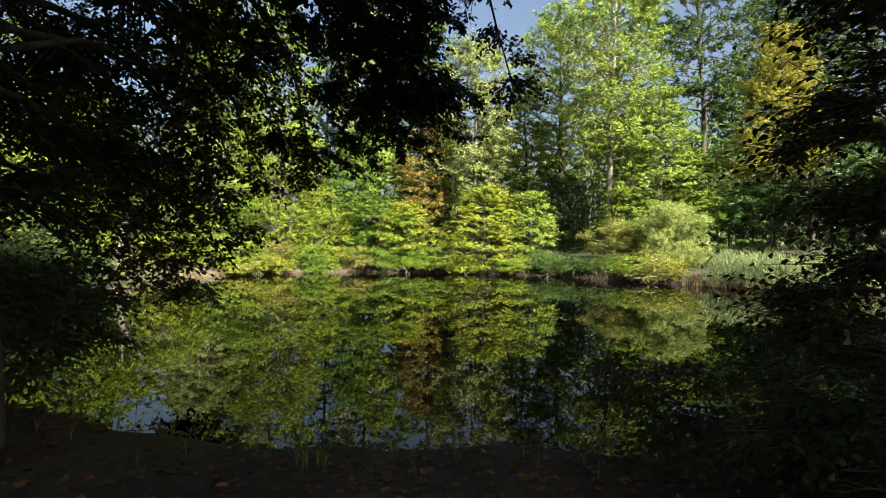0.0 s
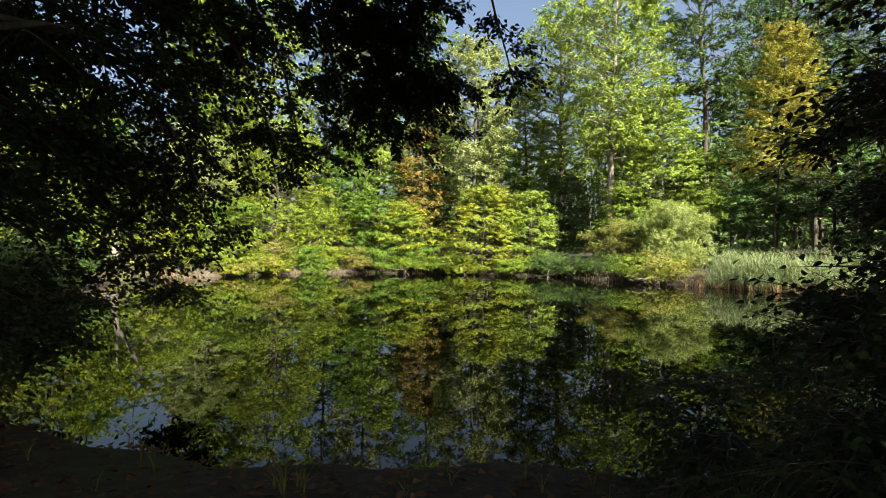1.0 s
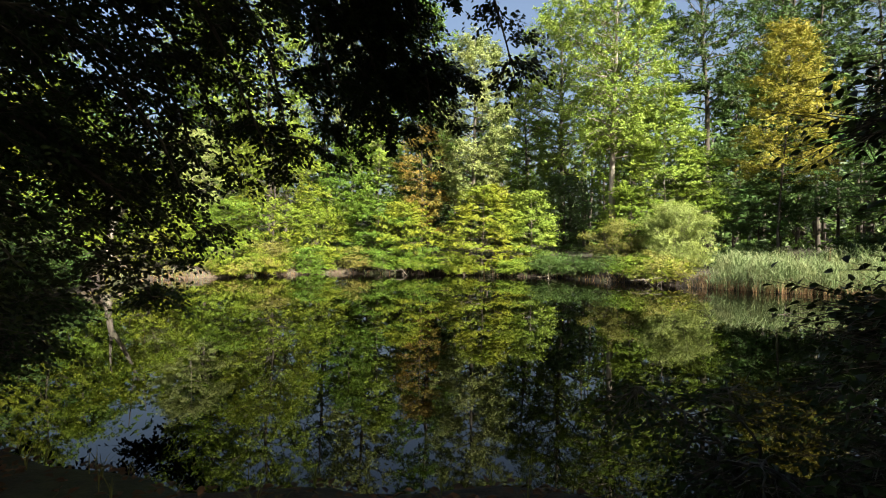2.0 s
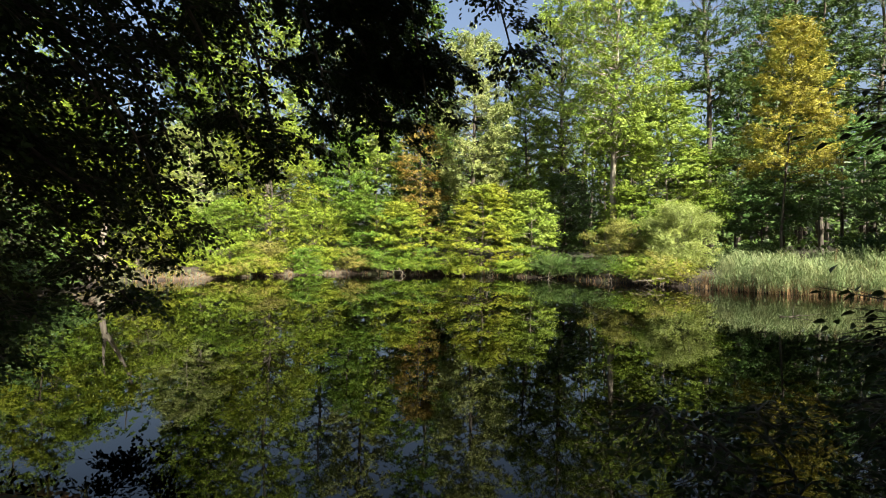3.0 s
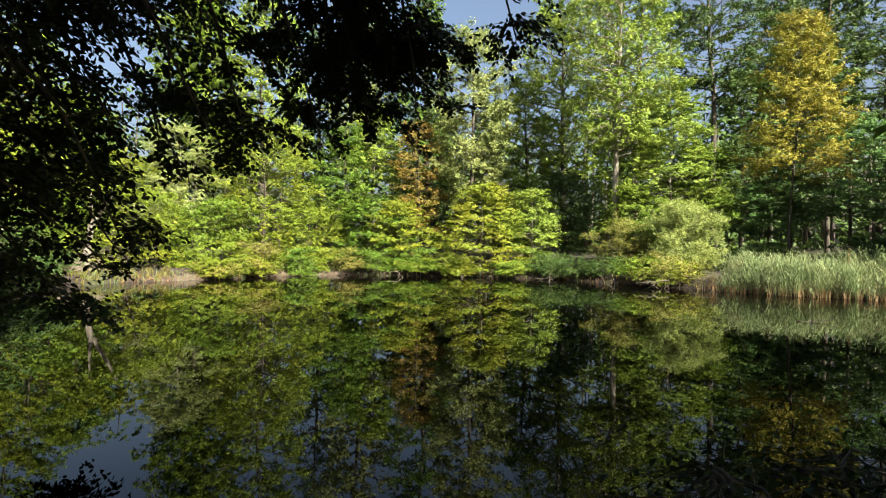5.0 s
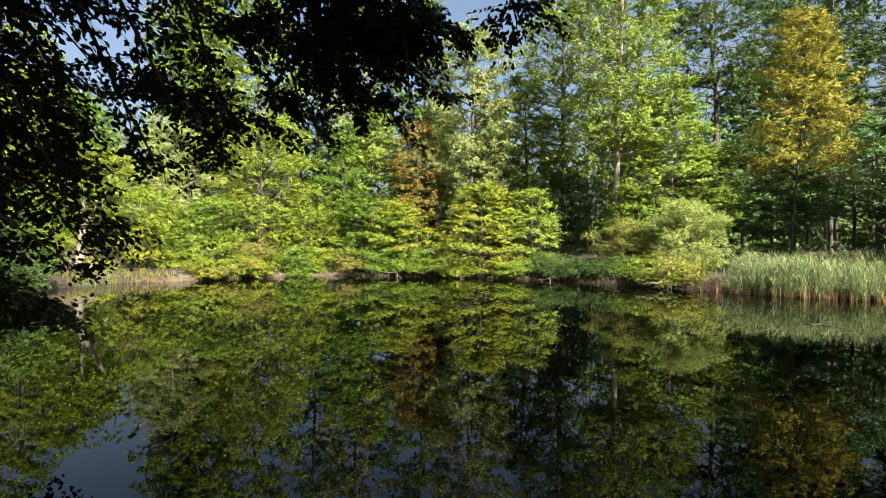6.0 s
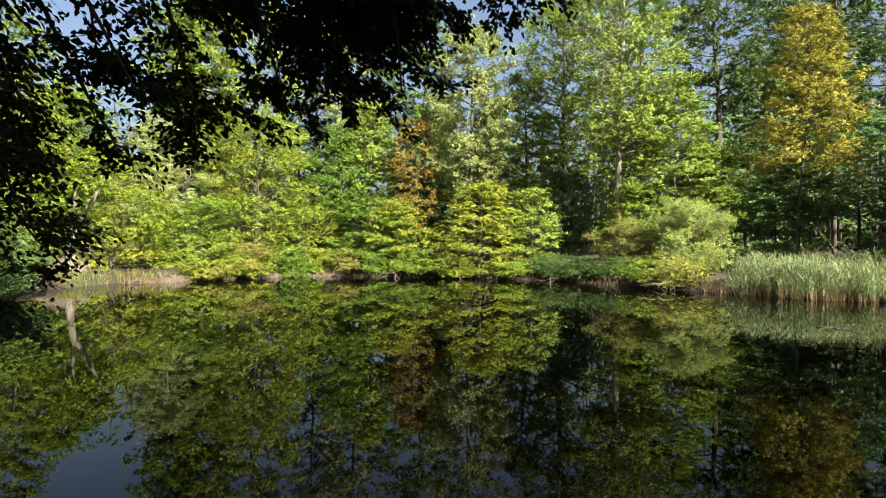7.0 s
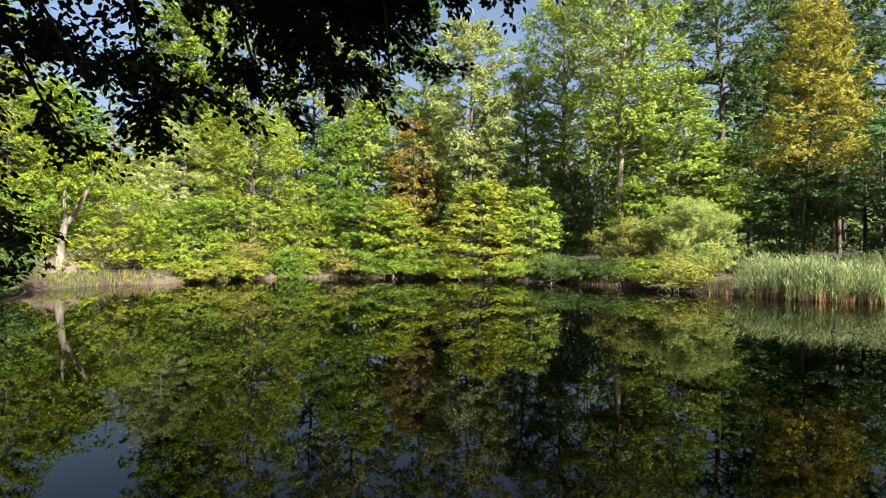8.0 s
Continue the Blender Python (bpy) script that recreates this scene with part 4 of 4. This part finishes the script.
# bushes added with dark leaves that stand in for the shaded gap here
for k in range(7):
    p = along_shore(rng, (6.6, 37.4), (10.4, 33.2), 1, 0.1, 1.3)[0]
    mat, words = [(DEEP, "low bush on the bank, leaves darkened for shade"), (DEEP, "low bush beside the willow, leaves darkened for shade")][k % 2]
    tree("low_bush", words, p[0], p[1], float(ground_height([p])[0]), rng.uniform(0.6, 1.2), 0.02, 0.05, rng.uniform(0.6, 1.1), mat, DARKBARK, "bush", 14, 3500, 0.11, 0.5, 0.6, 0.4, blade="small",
         group="low bushes on the far shore", seed=530 + k, category="bush", stems=4)

# dark-leaved bushes added where only shade falls, to blacken this shore
for k in range(7):
    p = along_shore(rng, (-14.6, 19.5), (-15.2, 25.5), 1, 0.25, 1.0)[0]
    tree("low_bush", "low bush added with dark leaves in place of shade", p[0], p[1], float(ground_height([p])[0]), rng.uniform(0.8, 1.5), 0.02, 0.05, rng.uniform(0.9, 1.4), DEEP, DARKBARK, "bush", 12, 3500, 0.13, 0.55, 0.7, 0.4, blade="small",
         group="low bushes on the shaded shore", seed=560 + k, category="bush", stems=4)

# dark-leaved bushes added behind the reeds to stand in for deep shade
for k in range(4):
    x, y = 18.2 + 2.6 * k + rng.normal(0, 0.4), 35.5 + 2.2 * math.sin(k * 1.9) + rng.normal(0, 0.5)
    tree("low_bush", "dark-leaved bush added behind the reeds to stand for shade", x, y, float(ground_height([(x, y)])[0]), rng.uniform(1.0, 1.7), 0.03, 0.1, rng.uniform(1.0, 1.5), DEEP, DARKBARK, "bush", 16, 6000, 0.16, 0.6, 0.6, 0.4, blade="small",
         group="bushes behind the reeds", seed=590 + k, category="bush", stems=4)

# ---- reeds along the shore ----
def reed_bed(name, label, places, height, mat, seed, per=5, wide=0.022):
    rng = np.random.default_rng(seed)
    n = len(places)
    z = np.maximum(ground_height(places), -0.05)
    k = np.repeat(np.arange(n), per)
    m = len(k)
    a = rng.uniform(0, 6.283, m)
    h = height * rng.uniform(0.55, 1.05, m) * np.repeat(rng.uniform(0.7, 1.1, n), per)
    bend = h * rng.uniform(0.05, 1.0, m) ** 1.3
    low = h * rng.uniform(-0.05, 0.0, m)
    dirs = np.column_stack([np.cos(a), np.sin(a)])
    side = np.column_stack([-np.sin(a), np.cos(a)])
    rows = []
    for s in (0, 0.4, 0.75, 1.0):
        c = places[k] + dirs * (bend * s ** 2.2)[:, None]
        zz = z[k] + low + (h - low) * (s - (0.12 + 0.3 * bend / h) * s ** 4)
        w = wide * (1 - 0.92 * s ** 1.5) * rng.uniform(0.8, 1.2, m)
        rows.append((np.column_stack([c + side * w[:, None] / 2, zz]), np.column_stack([c - side * w[:, None] / 2, zz])))
    vs = np.stack([p for r in rows for p in r], 1).reshape(-1, 3)
    b = np.arange(m)[:, None] * 8
    fs = np.concatenate([b + np.array([[2 * i, 2 * i + 1, 2 * i + 3, 2 * i + 2]]) for i in range(3)])
    return tagged(new(name, mesh_from(name, vs, fs, mat)), label, "reeds", kind="stuff")


rng = np.random.default_rng(11)
def leafy_reeds(name, label, places, height, mat, seed, per=8):
    """Reeds: an upright stalk with long blades that leave it all the way up and arch over."""
    rng = np.random.default_rng(seed)
    n = len(places)
    z = np.maximum(ground_height(places), -0.08)
    tall = height * rng.uniform(0.5, 1.12, n) * (0.85 + 0.16 * np.sin(places[:, 0] * 1.9 + places[:, 1] * 1.3) + 0.10 * np.sin(places[:, 0] * 5.1 - places[:, 1] * 3.7))
    lean = rng.normal(0, 0.17, (n, 2))
    k = np.repeat(np.arange(n), per)
    m = len(k)
    u = rng.uniform(0.15, 1.0, m)
    a = rng.uniform(0, 6.283, m)
    ln = tall[k] * rng.uniform(0.18, 0.5, m)
    stalk = np.arange(m) % per == 0
    u[stalk], ln[stalk] = 0.0, tall
    out = np.where(stalk[:, None], lean[k], np.column_stack([np.cos(a), np.sin(a)]) * rng.uniform(0.35, 0.9, m)[:, None])
    side = np.column_stack([-np.sin(a), np.cos(a)])
    wide = np.where(stalk, 0.010, 0.019) * rng.uniform(0.7, 1.3, m)
    rows = []
    for s in (0, 0.35, 0.7, 1.0):
        c = places[k] + lean[k] * (u * tall[k])[:, None] + out * (ln * s)[:, None]
        zz = z[k] + u * tall[k] * 0.85 + ln * np.where(stalk, s, 0.9 * s - rng.uniform(0.3, 1.1, m) * s ** 2.4)
        w = wide * (1 - 0.9 * s ** 2)
        rows.append((np.column_stack([c + side * w[:, None] / 2, zz]), np.column_stack([c - side * w[:, None] / 2, zz + 0.3 * w])))
    vs = np.stack([p for r in rows for p in r], 1).reshape(-1, 3)
    b = np.arange(m)[:, None] * 8
    fs = np.concatenate([b + np.array([[2 * i, 2 * i + 1, 2 * i + 3, 2 * i + 2]]) for i in range(3)])
    return tagged(new(name, mesh_from(name, vs, fs, mat)), label, "reeds", kind="stuff")


leafy_reeds("reeds", "tall pale green reeds standing at the water's edge", along_shore(rng, (13.5, 28.9), (20.8, 22.4), 3000, -0.35, 2.4), 1.62, REED, 12, 7)
reed_bed("dry_reeds", "dry straw-coloured reed stalks among the green reeds", along_shore(rng, (13.3, 29.2), (20.8, 22.4), 800, -0.5, 0.9), 0.75, STRAW, 13, 4, 0.011)
reed_bed("reed_plumes", "brown feathery reed heads above the green reeds", along_shore(rng, (14.2, 27.8), (18.6, 24.4), 34, 0.3, 1.6), 2.0, STRAW, 19, 3, 0.016)
reed_bed("sedge", "pale green sedge tufts along the shore", along_shore(rng, (-15.6, 28.0), (8, 36.5), 380, -0.1, 0.9), 0.36, REED, 14, 7, 0.012)
reed_bed("dry_grass", "dry brown grass hanging over the bank", along_shore(rng, (-15, 29.8), (12, 30.6), 360, -0.1, 0.4), 0.34, STRAW, 15, 7, 0.014)
reed_bed("bank_herbs", "tufted dull green and brown grass on the sandy point", along_shore(rng, (-15.4, 27.4), (-13.2, 31.6), 260, 0.0, 1.6), 0.4, OLIVE, 18, 8, 0.014)
reed_bed("rough_grass", "rough dull grass on the open bank", along_shore(rng, (6.5, 37.4), (13.2, 29.4), 160, -0.05, 1.2), 0.35, OLIVE, 17, 7, 0.016)
reed_bed("bank_grass", "thin dark grass on the shaded near bank", along_shore(rng, (9, 6.0), (-6, 6.6), 90, 0.0, 1.2), 0.3, OLIVE, 16, 6, 0.008)

# ---- fallen leaves ----
rng = np.random.default_rng(21)
q = np.column_stack([rng.uniform(-9, 9, 9000), rng.uniform(0.5, 8, 9000)])
q = q[from_shore(q) > 0.02]
n = len(q)
a = rng.uniform(0, 6.28, n)
vs, fs = leaf_blades(rng, np.column_stack([q, ground_height(q) + 0.02]), unit(np.column_stack([np.cos(a), np.sin(a), rng.normal(0.1, 0.2, n)])), unit(np.column_stack([rng.normal(0, 0.3, (n, 2)), np.ones(n)])), 0.085, 0.055, True)
tagged(new("fallen_leaves", mesh_from("fallen_leaves", vs, fs, LITTER)), "brown and rusty fallen leaves on the shaded bank", "leaves", kind="stuff")

# ---- forked pale tree on the sandy point ----
def mound(x, y, reach, height, seed):
    """A lumpy heap of bare earth."""
    rng = np.random.default_rng(seed)
    rings, around = 9, 26
    a = np.arange(around) * 6.2832 / around
    edge = 1 + 0.16 * np.sin(a * 3 + 1) + 0.1 * np.sin(a * 5)
    vs = []
    for i in range(rings):
        r = i / (rings - 1)
        q = np.column_stack([x + np.cos(a) * reach * r * edge, y + np.sin(a) * reach * 0.8 * r * edge])
        vs.append(np.column_stack([q, ground_height(q) + height * (1 - r) ** 0.8 * (1 + rng.normal(0, 0.16, around) * (i > 0)) + rng.normal(0, 0.03, around) * (0 < i < rings - 1) - 0.06 * (i == rings - 1)]))
    i, j = np.meshgrid(np.arange(rings - 1), np.arange(around), indexing="ij")
    k = (i * around + j).ravel()
    e = (i * around + (j + 1) % around).ravel()
    return tagged(new("earth_mound", mesh_from("earth_mound", np.concatenate(vs), np.stack([k, k + around, e + around, e], 1), SAND, True)), "bare pale earth mound at the foot of a tree", "mound", kind="structure")


mound(-18.0, 31.2, 1.35, 0.95, 5)
fork = thing("forked_tree", -17.5, 30.8, float(ground_height([(-17.5, 30.8)])[0]) + 0.5, "pale forked leaning trunk above a bare sandy mound", "tree")
s = np.linspace(0, 1, 7)
bow = np.sin(s * 3.1)
part("trunk", mesh_from("trunk", *tubes([(np.stack([0.28 * s - 0.06 * bow, 0.1 * s, 2.2 * s - 0.45 * (s == 0)], 1), 0.2 - 0.07 * s + 0.12 * (s == 0))], 10), GREYBARK, True), fork)
part("limb", mesh_from("limb", *tubes([(np.stack([0.28 + 1.25 * s + 0.12 * bow, 0.1 + 0.2 * s, 1.85 + 2.6 * s], 1), 0.14 - 0.08 * s)], 8), GREYBARK, True), fork, "pale limb leaning towards the water")
part("limb", mesh_from("limb", *tubes([(np.stack([0.24 + 0.05 * s - 0.1 * bow, 0.1 - 0.1 * s, 1.85 + 2.1 * s], 1), 0.10 - 0.06 * s)], 8), GREYBARK, True), fork, "pale upright limb")
rng = np.random.default_rng(77)
o = np.concatenate([np.column_stack([rng.normal(1.0, 0.9, 90), rng.normal(0.3, 0.9, 90), rng.uniform(3.2, 5.8, 90)]), np.column_stack([rng.normal(-0.3, 0.7, 50), rng.normal(0.3, 0.7, 50), rng.uniform(3.4, 5.4, 50)])])
d = unit(rng.normal(0, 1, (140, 3)) * np.array([1, 1, 0.4]))
part("crown", mesh_from("crown", *spray_leaves(rng, (o, d, rng.uniform(0.4, 0.9, 140)), 9000, 0.13, 0.07, 0.5), LIME), fork)

# ---- dead wood at the waterline ----
def stick(name, label, start, end, girth, seed, forks=3, mat=DEAD, group="dead branches at the waterline"):
    """A bleached branch lying from start to end, crooked, with short side twigs."""
    rng = np.random.default_rng(seed)
    a, b = np.array(start, float), np.array(end, float)
    long = np.linalg.norm(b - a)
    top = thing(name, *a, label, "branch", group)
    s = np.linspace(0, 1, 8)
    line = (b - a) * s[:, None]
    line[1:] += np.cumsum(rng.normal(0, 0.025 * long, (7, 3)), 0)
    part("stem", mesh_from("stem", *tubes([(line, girth * (1 - 0.8 * s))], 7), mat, True), top)
    for k in range(forks):
        i = rng.integers(2, 7)
        e = np.linspace(0, 1, 5)
        d = unit((b - a)[None])[0] * 0.6 + rng.normal(0, 0.6, 3)
        run = line[i] + d * (0.35 * long * e)[:, None]
        run[1:] += np.cumsum(rng.normal(0, 0.012 * long, (4, 3)), 0)
        part("twig", mesh_from("twig", *tubes([(run, girth * 0.45 * (1 - 0.8 * e))], 5), mat, True), top)


BLEACHED = "bleached dead branch leaning from the bank into the water"
stick("dead_branch", BLEACHED, (-2.6, 39.5, 0.5), (-1.7, 36.8, -0.1), 0.035, 1)
stick("dead_branch", BLEACHED, (-0.5, 39.6, 1.8), (-1.2, 38.6, 0.1), 0.04, 2)
stick("dead_branch", BLEACHED, (0.8, 39.3, 0.7), (2.1, 37.0, -0.1), 0.03, 3)
stick("dead_branch", BLEACHED, (7.6, 37.3, 0.8), (6.8, 35.6, -0.1), 0.028, 4)
stick("dead_branch", BLEACHED, (8.6, 36.6, 0.4), (6.6, 36.5, 0.1), 0.025, 5, 2)
stick("dead_branch", BLEACHED, (4.4, 38.9, 0.6), (3.2, 37.6, 0.0), 0.03, 6)
for k in range(9):
    rk = np.random.default_rng(700 + k)
    t = k / 8
    x, y = 10.0 + 2.2 * t + rk.normal(0, 0.15), 33.0 - 3.0 * t + rk.normal(0, 0.2)
    stick("dead_branch", "tangled bleached branch in a heap under the willow bush", (x, y + 0.4, 0.30 + 0.25 * rk.uniform()), (x + rk.uniform(-1.6, 1.6), y - rk.uniform(0.2, 0.8), 0.05 + 0.2 * rk.uniform()), 0.022, 720 + k, 4)
for k in range(5):
    stick("dead_branch", "thin dark bare stem hanging out over the water", (11.4 + 0.35 * k, 30.6 - 0.4 * k, 0.7 + 0.1 * k), (10.4 + 0.5 * k, 26.4 - 0.5 * k, 0.05), 0.014, 740 + k, 2, DARKBARK)
stick("dead_branch", "dark floating stick on the pond", (10.2, 17.6, 0.02), (11.6, 17.4, 0.05), 0.02, 751, 2, DARKBARK)
